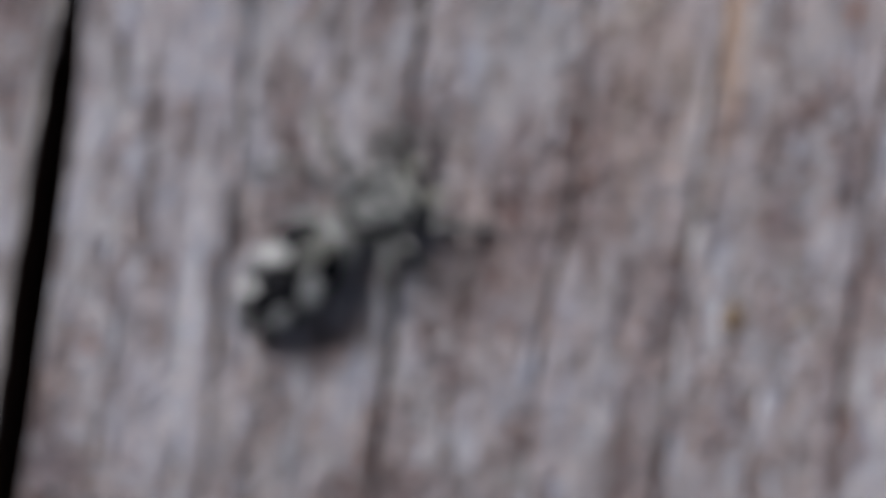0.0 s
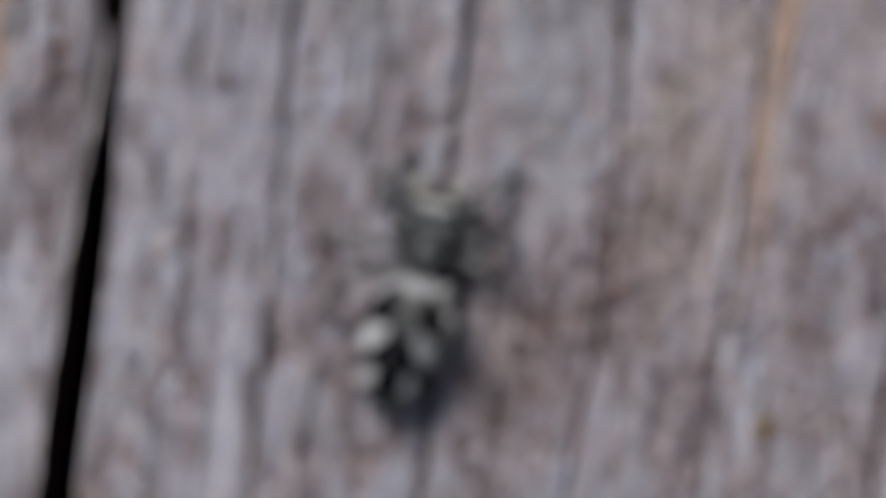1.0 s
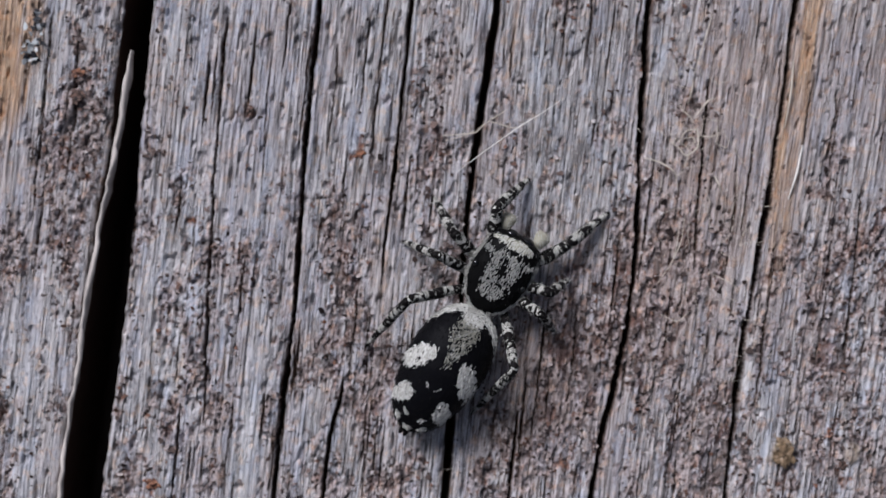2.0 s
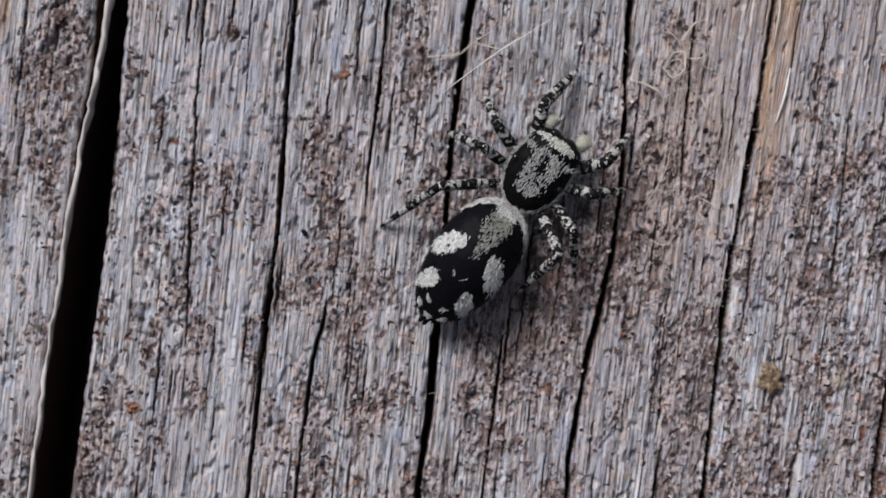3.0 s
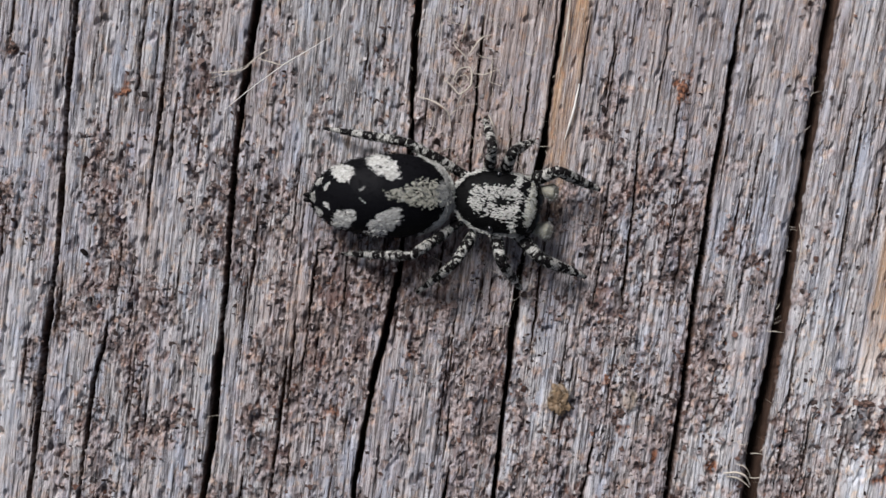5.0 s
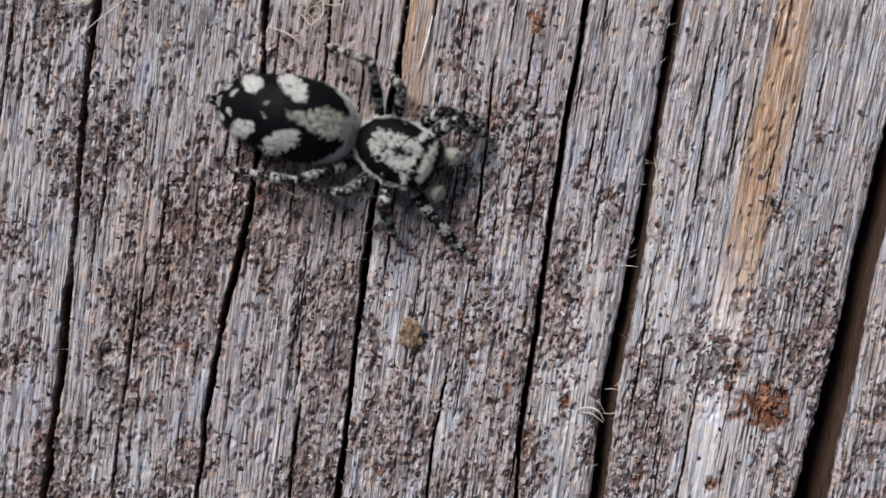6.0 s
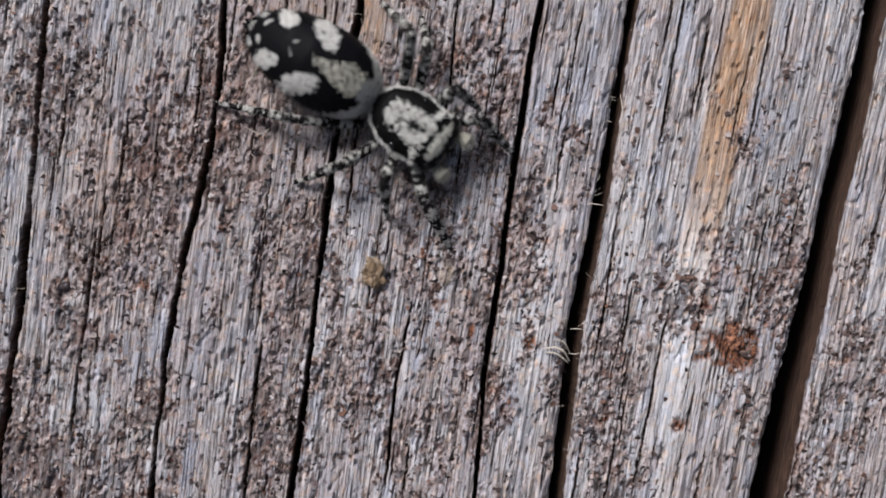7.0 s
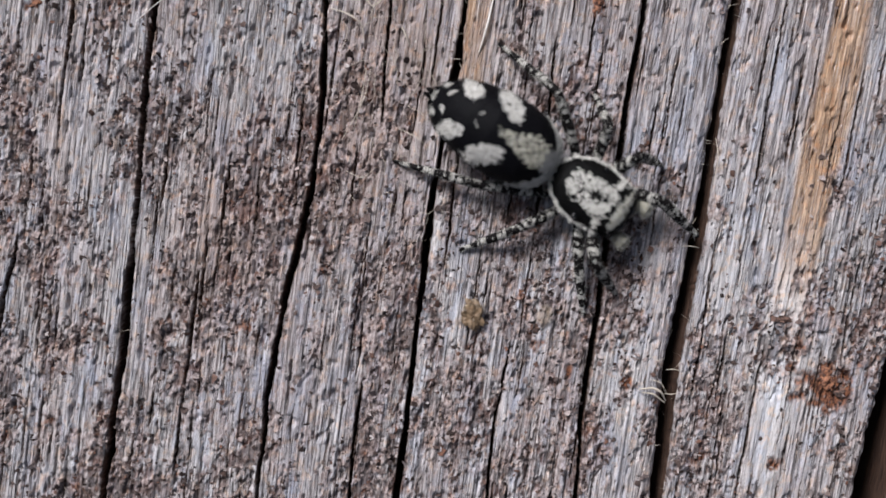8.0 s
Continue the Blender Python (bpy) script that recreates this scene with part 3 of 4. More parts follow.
def spot(x, y, cx, cy, rx, ry, turn=0.0):
    c, s = math.cos(turn), math.sin(turn)
    u, v = (x - cx) * c + (y - cy) * s, -(x - cx) * s + (y - cy) * c
    return np.clip(1.5 - np.sqrt((u / rx) ** 2 + (v / ry) ** 2), 0, 1)


def tongue(x, y):
    """The dull wedge that runs back from the front band along the middle."""
    half = np.interp(y, [-2.05, -1.75, -1.45, -1.2, -0.9, -0.5, 0.0], [0.0, 0.06, 0.12, 0.26, 0.36, 0.33, 0.40])
    return np.clip(0.5 + (half - np.abs(x)) / 0.22, 0, 1) * step01(y, -2.1, -1.7)


def abdomen_white(p):
    x, y = p[:, 0], p[:, 1]
    ax = np.abs(x)
    # pale band round the front, its arms thin out along the sides
    r = np.sqrt((x / 1.13) ** 2 + ((y + 1.45) / 1.42) ** 2)
    inner = np.interp(y, [-1.3, -0.8, -0.35, 0.0], [1.0, 0.96, 0.91, 0.83])
    w = np.clip(0.5 + (r - inner) / 0.16, 0, 1) * step01(y, -1.25, -0.85)
    w = np.maximum(w, tongue(x, y) * 0.80)
    w = np.maximum(w, spot(ax, y, 0.74, -1.85, 0.52, 0.27, 2.14))
    w = np.maximum(w, spot(ax, y, 0.62, -2.98, 0.33, 0.24, 2.0))
    w = np.maximum(w, spot(ax, y, 0.25, -3.42, 0.16, 0.06, 0.6) * 0.75)
    w = np.maximum(w, spot(ax, y, 0.42, -3.62, 0.13, 0.08, 0.6) * 0.75)
    w = np.maximum(w, spot(ax, y, 0.16, -2.42, 0.20, 0.04, 0.9) * 0.55)
    w = np.maximum(w, spot(x, y, 0.0, -3.80, 0.18, 0.07) * 0.8)
    w = np.minimum(w, 0.80)
    w = w - 0.55 * (1 - w) ** 4
    return np.where(p[:, 2] < 0.55, w * 0.5 - 0.1, w)


def carapace_white(p):
    x, y = p[:, 0], p[:, 1]
    ax = np.abs(x)
    w = spot(x, y, 0, 2.06, 0.60, 0.17) * 0.85
    half = np.interp(y, [0.25, 0.45, 0.8, 1.2, 1.6, 1.8], [0.10, 0.34, 0.42, 0.50, 0.50, 0.30])
    patch = np.clip(0.5 + (half - ax) / 0.25, 0, 1) * step01(y, 0.2, 0.5) * step01(-y, -1.85, -1.65)
    clump = 0.42 * (fbm(x * 4.5 + 9, y * 3.5, 91, 2) - 0.5)
    w = np.maximum(w, patch * (0.72 + clump) - 0.34 * spot(x, y, 0, 1.28, 0.17, 0.22))
    w = np.maximum(w, spot(ax, y, 0.60, 1.62, 0.16, 0.09, 0.5) * 0.75)
    zc = np.interp(y, [0.0, 0.7, 1.7, 2.3], [0.76, 0.85, 0.93, 0.86])
    w = w - 0.40 * (1 - w) ** 4
    rim = (p[:, 2] > zc - 0.03) & (p[:, 2] < zc + 0.22) & (y < 1.85)
    return np.where(rim, 0.85, np.where(p[:, 2] < zc, 0.0, w))


BM = 0.94 * MM  # the body is drawn a little larger than it is
spider = new("jumping_spider")
tagged(spider, "small black and white striped jumping spider on weathered wood", "spider")

AB = [(-3.92, 0.04, 0.04), (-3.86, 0.26, 0.20), (-3.68, 0.52, 0.38), (-3.3, 0.79, 0.60), (-2.7, 1.00, 0.83), (-2.0, 1.12, 0.94), (-1.4, 1.12, 0.93),
      (-0.9, 1.05, 0.86), (-0.45, 0.86, 0.68), (-0.18, 0.60, 0.45), (-0.03, 0.30, 0.22), (0.0, 0.05, 0.05)]
ab_mid = [0.66, 0.68, 0.74, 0.86, 0.97, 1.04, 1.06, 1.06, 1.02, 0.95, 0.88, 0.87]
pts, fcs = loft(AB, ab_mid, 110, 2.0, 150)
abdomen = mesh_from("abdomen", pts * BM, fcs, SCALES, spider, "glossy black oval abdomen with white side spots")
wedge = tongue(pts[:, 0], pts[:, 1]) * step01(-pts[:, 1], 0.35, 0.6)
belt = abdomen_white(pts)
values(abdomen, "white", belt * (1 - 0.5 * wedge))
values(abdomen, "dull", 0.9 * wedge)

CE = [(-0.08, 0.10, 0.10), (0.0, 0.30, 0.26), (0.25, 0.60, 0.40), (0.7, 0.82, 0.53), (1.2, 0.87, 0.60), (1.7, 0.80, 0.62), (2.05, 0.75, 0.58), (2.22, 0.67, 0.48), (2.33, 0.46, 0.32), (2.36, 0.05, 0.05)]
ce_mid = [0.75, 0.76, 0.80, 0.85, 0.90, 0.93, 0.92, 0.90, 0.86, 0.85]
cpts, cfcs = loft(CE, ce_mid, 96, 2.5, 110)
carapace = mesh_from("carapace", cpts * BM, cfcs, CARAPACE, spider, "black carapace with ragged grey-white scales and a white rim")
shell = carapace_white(cpts)
values(carapace, "white", np.where((cpts[:, 1] < 1.82) & (shell < 0.84), 0.34 * shell, shell))
values(carapace, "dull", np.where(cpts[:, 1] < 1.84, 0.5, 0.1))


def ball(name, centre, radii, mat, parent, label="", sides=20):
    bm = bmesh.new()
    bmesh.ops.create_uvsphere(bm, u_segments=sides, v_segments=sides // 2, radius=1.0)
    for v in bm.verts:
        v.co = Vector((centre[0] + v.co.x * radii[0], centre[1] + v.co.y * radii[1], centre[2] + v.co.z * radii[2])) * BM
    me = bpy.data.meshes.new(name)
    bm.to_mesh(me)
    bm.free()
    me.polygons.foreach_set("use_smooth", np.ones(len(me.polygons), bool))
    me.materials.append(mat)
    ob = new(name, me)
    ob.parent = parent
    return tagged(ob, label) if label else ob


for sx in (-1, 1):
    ball("eye", (sx * 0.24, 2.26, 1.05), (0.23, 0.17, 0.22), EYES, spider, "large glossy black front eye")
    ball("eye", (sx * 0.58, 2.10, 1.14), (0.13, 0.12, 0.13), EYES, spider)
    ball("eye", (sx * 0.70, 1.62, 1.28), (0.05, 0.05, 0.05), EYES, spider)
    ball("eye", (sx * 0.74, 1.10, 1.27), (0.10, 0.10, 0.10), EYES, spider)
    ball("jaw", (sx * 0.22, 2.22, 0.48), (0.20, 0.22, 0.34), BLACK_HAIR, spider)


def tube(points, radii, sides=14):
    """A round limb along x through points (x, z), with radii."""
    px, pz, pr = (np.array(v, float) for v in (*zip(*points), radii))
    n = 46
    t = np.linspace(px[0], px[-1], n)
    z, r = np.interp(t, px, pz), np.interp(t, px, pr)
    for _ in range(2):
        r[1:-1] = (r[:-2] + 2 * r[1:-1] + r[2:]) / 4
        z[1:-1] = (z[:-2] + 2 * z[1:-1] + z[2:]) / 4
    r[0] *= 0.3
    r[-1] *= 0.3
    a = np.linspace(0, 2 * np.pi, sides, endpoint=False)[None, :]
    v = np.stack([np.broadcast_to(t[:, None], (n, sides)), r[:, None] * np.cos(a), z[:, None] + r[:, None] * np.sin(a)], -1)
    return v.reshape(-1, 3), grid_faces(n, sides, True)


def limb(name, points, radii, bands, parent, mat=LEGS, label="", seed=0):
    """A banded, hairy limb piece. bands: (x from, x to) of the pale rings."""
    v, f = tube(points, radii)
    ob = mesh_from(name, v * MM, f, mat, parent, label)
    w = np.full(len(v), 0.27)
    for lo, hi in bands:
        w = np.maximum(w, 0.27 + 0.32 * step01(v[:, 0], lo - 0.03, lo + 0.03) * step01(-v[:, 0], -hi - 0.03, -hi + 0.03))
    values(ob, "white", w)
    rs = np.random.RandomState(seed)
    k = rs.randint(0, len(v) - 30, 150)
    root = v[k]
    mid = np.array([[0, 0, 1.0]]) * np.interp(root[:, 0], [p[0] for p in points], [p[1] for p in points])[:, None]
    out = (root - mid) * np.array([[0, 1, 1]])
    out /= np.linalg.norm(out, axis=1)[:, None] + 1e-9
    way = out + np.array([[0.9, 0, 0]]) + rs.normal(size=out.shape) * 0.25
    way /= np.linalg.norm(way, axis=1)[:, None]
    pale = rs.rand(len(k)) < np.where(w[k] > 0.4, 0.5, 0.15)
    for m, hm in ((pale, WHITE_HAIR), (~pale, BLACK_HAIR)):
        hairs("leg_hair", root[m], way[m], rs.uniform(0.05, 0.12, m.sum()), 0.005, hm, ob)
    return ob


# legs: side, hip (x, y), upper and lower length, thickness
LEG_PLAN = [(-1, 0.52, 1.62, 1.25, 1.60, 0.158), (-1, 0.60, 1.22, 1.20, 1.50, 0.142), (-1, 0.60, 0.82, 1.35, 1.70, 0.130), (-1, 0.50, 0.45, 2.00, 2.40, 0.128)]
LEG_PLAN += [(1, *p[1:]) for p in LEG_PLAN]
legs = []
for k, (sd, hx, hy, up, low, th) in enumerate(LEG_PLAN):
    leg = limb("leg", [(0, 0), (up * 0.5, 0.03), (up, 0.0), (up + 0.06, -0.01)], [th * 0.8, th * 1.15, th * 0.95, th * 0.7],
               [(up * 0.30, up * 0.48), (up * 0.72, up * 0.9)], spider, seed=k)
    shank = limb("lower_leg", [(-0.04, 0), (low * 0.22, 0.02), (low * 0.5, 0.0), (low * 0.8, 0.0), (low, -0.01)], [th * 0.85, th * 1.0, th * 0.86, th * 0.55, th * 0.30],
                 [(low * 0.18, low * 0.34), (low * 0.5, low * 0.66), (low * 0.78, low * 0.92)], spider, seed=20 + k)
    legs.append((leg, shank, Vector((sd * hx * 0.94, hy * 0.94, 0.52)), up, low))

for sx in (-1, 1):
    pv, pf = tube([(0, 0), (0.20, 0.10), (0.40, 0.05), (0.56, -0.12)], [0.10, 0.16, 0.22, 0.15])
    palp = mesh_from("palp", pv * MM, pf, PALPS, spider, "small pale yellowish hairy palp")
    palp.matrix_basis = pose(sx * 0.50 * BM, 2.20 * BM, 0.72 * BM, 0, 0, 90 - sx * 6)
    rs = np.random.RandomState(60 + sx)
    kk = rs.randint(0, len(pv), 420)
    wy = rs.normal(size=(420, 3)) * 0.6 + (pv[kk] - np.array([0.4, 0, 0.0])) * 2
    wy /= np.linalg.norm(wy, axis=1)[:, None]
    hairs("palp_hair", pv[kk], wy, rs.uniform(0.07, 0.14, 420), 0.004, WHITE_HAIR, palp)


def coat(body, v, white, count, length, seed, name):
    """Short backward-lying hairs on the upper side of a body, pale on its pale patches."""
    rs = np.random.RandomState(seed)
    top = np.where(v[:, 2] > 0.7)[0]
    k = rs.choice(top, count)
    root = v[k] + rs.normal(size=(count, 3)) * 0.012
    middle, spread = (v.max(axis=0) + v.min(axis=0)) / 2, (v.max(axis=0) - v.min(axis=0)) / 2
    out = (root - middle) / spread ** 2
    out /= np.linalg.norm(out, axis=1)[:, None] + 1e-9
    lie = np.array([[0, -1.0, 0]]) + out * out[:, 1:2]
    way = lie / (np.linalg.norm(lie, axis=1)[:, None] + 0.05) + out * 0.28 + rs.normal(size=out.shape) * 0.2
    way /= np.linalg.norm(way, axis=1)[:, None]
    pale = white[k] + rs.normal(size=count) * 0.10 > 0.52
    dark = ~pale & (rs.rand(count) < 0.45)
    hairs(name, root[pale], way[pale], rs.uniform(0.6, 1.2, pale.sum()) * length, 0.009, WHITE_HAIR, body, unit=BM)
    hairs(name, root[dark], way[dark], rs.uniform(0.6, 1.2, dark.sum()) * length, 0.007, BLACK_HAIR, body, unit=BM)


coat(abdomen, pts, belt * (1 - wedge), 6500, 0.11, 1, "abdomen_hair")


def combed(body, v, pick, count, seed, mat, name, label):
    """Pale hairs combed forwards and up, broad side to the rear, so that they brighten when the light comes from behind."""
    rs = np.random.RandomState(seed)
    k = rs.choice(np.where(v[:, 2] > 0.9)[0], count)
    k = k[pick[k] + rs.normal(size=count) * 0.12 > 0.5]
    way = np.array([[0, 0.72, 0.70]]) + rs.normal(size=(len(k), 3)) * 0.13
    way /= np.linalg.norm(way, axis=1)[:, None]
    root = v[k] + rs.normal(size=(len(k), 3)) * np.array([[0.035, 0.035, 0.008]])
    hairs(name, root, way, rs.uniform(0.07, 0.12, len(k)), 0.016, mat, body, label, BM, (1.0, 0, 0))


combed(carapace, cpts, np.where(cpts[:, 1] < 1.84, shell, 0.0), 9000, 2, WHITE_HAIR, "carapace_hair", "pale hairs combed forwards")
combed(abdomen, pts, wedge, 12000, 3, DULL_HAIR, "abdomen_hair", "dull grey hairs combed forwards")
coat(carapace, cpts, np.where(cpts[:, 1] < 1.84, 0.0, shell), 3000, 0.13, 2, "carapace_hair")
for sx in (-1, 1):
    ball("spinneret", (sx * 0.07, -3.97, 0.66), (0.07, 0.15, 0.08), LEGS, abdomen)

# ---- loose and clinging bits on the wood ----
def surface(x, y):
    return wood_fields(np.atleast_1d(np.asarray(x, float)), np.atleast_1d(np.asarray(y, float)))


def sweep(name, points, radii, mat, parent, label="", flat=1.0, sides=6):
    """A thin strand through points (mm) with a flattened round section."""
    p = np.array(points, float)
    t = np.linspace(0, len(p) - 1, 8 * (len(p) - 1) + 1)
    k = np.arange(len(p))
    c = np.stack([np.interp(t, k, p[:, i]) for i in range(3)], -1)
    for _ in range(6):
        c[1:-1] = (c[:-2] + 2 * c[1:-1] + c[2:]) / 4
    r = np.interp(t, np.linspace(0, len(p) - 1, len(radii)), radii)
    d = np.gradient(c, axis=0)
    d /= np.linalg.norm(d, axis=1)[:, None] + 1e-12
    side = np.cross(d, [0, 0, 1.0])
    side /= np.linalg.norm(side, axis=1)[:, None] + 1e-12
    over = np.cross(side, d)
    a = np.linspace(0, 2 * np.pi, sides, endpoint=False)
    v = c[:, None] + r[:, None, None] * (np.cos(a)[None, :, None] * side[:, None] + flat * np.sin(a)[None, :, None] * over[:, None])
    return v.reshape(-1, 3), grid_faces(len(t), sides, True)


def fibre(points, radius, label="", mat=STRAW):
    v, f = sweep("fibre", points, [radius * 0.5, radius, radius * 0.4], STRAW, timber)
    ob = mesh_from("plant_fibre", v * MM, f, mat, None)
    return tagged(ob, label or "fine pale plant fibre clinging to grey wood", "fibre", "fibres on the wood")


fibre([(-2.25, 2.27, 0.12), (-1.42, 2.87, 0.4), (-0.60, 3.44, 0.5), (0.0, 3.80, 0.4), (0.60, 4.22, 0.15)], 0.017, "long straight white fibre lying across a crack", BLEACHED)
fibre([(-1.72, 3.39, 0.1), (-1.28, 3.69, 0.3), (-0.90, 3.92, 0.15)], 0.016)
fibre([(-2.6, 3.1, 0.08), (-2.1, 3.2, 0.2), (-1.75, 3.38, 0.12)], 0.012)
fibre([(3.08, -0.74, 0.1), (3.42, -0.21, 0.3), (3.68, 0.32, 0.35), (3.83, 1.14, 0.1)], 0.013, "curved pale fibre standing off the wood")
fibre([(4.58, 6.47, 0.1), (4.35, 5.72, 0.2), (4.08, 4.82, 0.1)], 0.018)
fibre([(3.53, 3.17, 0.08), (3.98, 2.79, 0.25), (3.75, 2.34, 0.2), (4.35, 2.42, 0.1)], 0.011)
fibre([(3.15, -1.56, 0.08), (3.60, -1.79, 0.25), (3.93, -1.49, 0.1)], 0.012)
fibre([(3.36, -0.52, 0.08), (3.58, 0.21, 0.3), (3.70, 1.09, 0.1)], 0.012)
fibre([(4.45, -0.44, 0.08), (5.04, -0.73, 0.25), (5.33, -1.02, 0.1)], 0.014)
fibre([(6.75, 5.2, 0.08), (6.65, 4.3, 0.2), (6.5, 3.4, 0.08)], 0.03, "pale torn wood fibre beside a crack")
fibre([(11.83, -3.51, -0.05), (12.05, -3.50, 0.03), (12.30, -3.54, -0.03)], 0.014, "short pale fibre bridging a split")
fibre([(11.45, -6.70, -0.05), (11.62, -6.68, 0.03), (11.80, -6.72, -0.03)], 0.014, "short pale fibre bridging a split")
fibre([(11.40, -7.32, -0.05), (11.58, -7.33, 0.03), (11.76, -7.30, -0.03)], 0.014, "short pale fibre bridging a split")
fibre([(12.72, -0.7, -0.02), (12.78, -1.2, 0.1), (12.66, -1.9, -0.02)], 0.014)
fibre([(15.2, -0.35, 0.05), (15.0, -0.62, 0.2), (14.9, -0.75, 0.05)], 0.016)
fibre([(10.73, -7.20, 0.05), (11.05, -7.14, 0.2), (11.28, -7.24, 0.22), (11.42, -7.50, 0.05)], 0.035, "pale curled sliver of wood beside a split")
fibre([(10.80, -7.28, 0.05), (11.1, -7.30, 0.12), (11.40, -7.55, 0.05)], 0.025, "pale curled sliver of wood beside a split")
fibre([(11.05, -6.95, 0.05), (11.28, -7.0, 0.2), (11.44, -7.3, 0.08)], 0.014)
fibre([(10.95, -6.3, 0.05), (11.2, -6.45, 0.2), (11.40, -6.4, 0.05)], 0.012)

# a tangle of fibres over the brown stretch
fibre([(2.75, 2.63, 0.06), (3.11, 2.52, 0.14), (3.41, 2.35, 0.22), (3.59, 2.17, 0.14), (3.64, 1.76, 0.06)], 0.026, "curled pale fibre in a tangle on brown wood")
fibre([(3.46, 3.06, 0.06), (3.67, 2.88, 0.10), (3.84, 2.65, 0.14), (4.02, 2.75, 0.18), (4.17, 2.90, 0.22), (4.18, 3.18, 0.18), (4.15, 3.39, 0.14), (3.84, 3.34, 0.10), (3.69, 3.03, 0.06)], 0.026, "curled pale fibre in a tangle on brown wood")
fibre([(4.10, 3.69, 0.06), (4.27, 3.92, 0.17), (4.45, 4.15, 0.17), (4.68, 4.22, 0.06)], 0.026, "curled pale fibre in a tangle on brown wood")
fibre([(3.72, 3.95, 0.06), (3.89, 3.77, 0.17), (4.02, 3.64, 0.17), (4.07, 3.44, 0.06)], 0.017, "curled pale fibre in a tangle on brown wood")
fibre([(4.25, 3.21, 0.06), (4.53, 3.16, 0.22), (4.83, 3.31, 0.06)], 0.020, "curled pale fibre in a tangle on brown wood")
fibre([(4.71, 3.51, 0.06), (4.69, 3.18, 0.17), (4.63, 2.98, 0.17), (4.99, 2.88, 0.06)], 0.017, "curled pale fibre in a tangle on brown wood")
fibre([(4.07, 4.66, 0.06), (4.00, 4.40, 0.22), (3.92, 4.05, 0.06)], 0.020, "curled pale fibre in a tangle on brown wood")
fibre([(4.58, 2.22, 0.06), (4.71, 1.91, 0.22), (4.83, 1.61, 0.06)], 0.023, "curled pale fibre in a tangle on brown wood")
fibre([(3.82, 3.13, 0.06), (4.02, 3.18, 0.17), (4.12, 3.03, 0.17), (3.92, 2.90, 0.06)], 0.016, "curled pale fibre in a tangle on brown wood")
fibre([(3.61, 2.12, 0.06), (3.72, 2.22, 0.22), (3.82, 2.27, 0.06)], 0.014, "curled pale fibre in a tangle on brown wood")
fibre([(5.44, 3.89, 0.06), (5.70, 3.64, 0.22), (5.90, 3.79, 0.06)], 0.014, "curled pale fibre in a tangle on brown wood")
fibre([(-1.39, 3.62, 0.06), (-1.04, 3.50, 0.17), (-0.78, 3.42, 0.17), (-0.53, 3.47, 0.06)], 0.020, "fine pale fibre crossing grey wood")
fibre([(-2.66, 3.23, 0.06), (-2.05, 3.27, 0.17), (-1.75, 3.29, 0.17), (-1.42, 3.62, 0.06)], 0.019, "fine pale fibre crossing a crack")
fibre([(6.98, 2.95, 0.05), (6.82, 2.2, 0.14), (6.60, 1.5, 0.05)], 0.035, "pale torn wood fibre beside a crack", BLEACHED)

# a pale splinter that has sprung loose along the wide split
SPLINTER = material("pale_splinter", 0.75)
sg = node(SPLINTER, "ShaderNodeTexCoord").outputs["Object"]
base(SPLINTER, mix(SPLINTER, noise_tex(SPLINTER, sg, 20000, 900, 1, 4, 0.7), (0.16, 0.12, 0.10), (0.78, 0.72, 0.66)))
v, f = sweep("splinter", [(-10.96, 5.55, 0.02), (-11.10, 4.6, -0.04), (-11.30, 3.33, -0.10), (-11.62, 2.02, -0.12), (-11.93, 0.46, -0.10), (-12.31, -1.79, -0.08), (-12.67, -4.2, -0.08),
                          (-13.0, -6.62, -0.12), (-13.4, -9.5, -0.15)], [0.05, 0.095, 0.075, 0.08, 0.06, 0.075, 0.05, 0.06, 0.05], SPLINTER, timber, flat=2.2, sides=5)
jit = 0.05 * (vnoise(v[:, 1] * 2.3, v[:, 2] * 9, 77) - 0.5)
v[:, 0] += 2 * jit + 0.10 * (vnoise(v[:, 1] * 1.1, 0 * v[:, 1], 78) - 0.5) + 0.08 * (vnoise(v[:, 1] * 5.0, v[:, 2] * 6, 79) - 0.5)
mesh_from("splinter", v * MM, f, SPLINTER, timber, "long pale splinter sprung loose along the split")


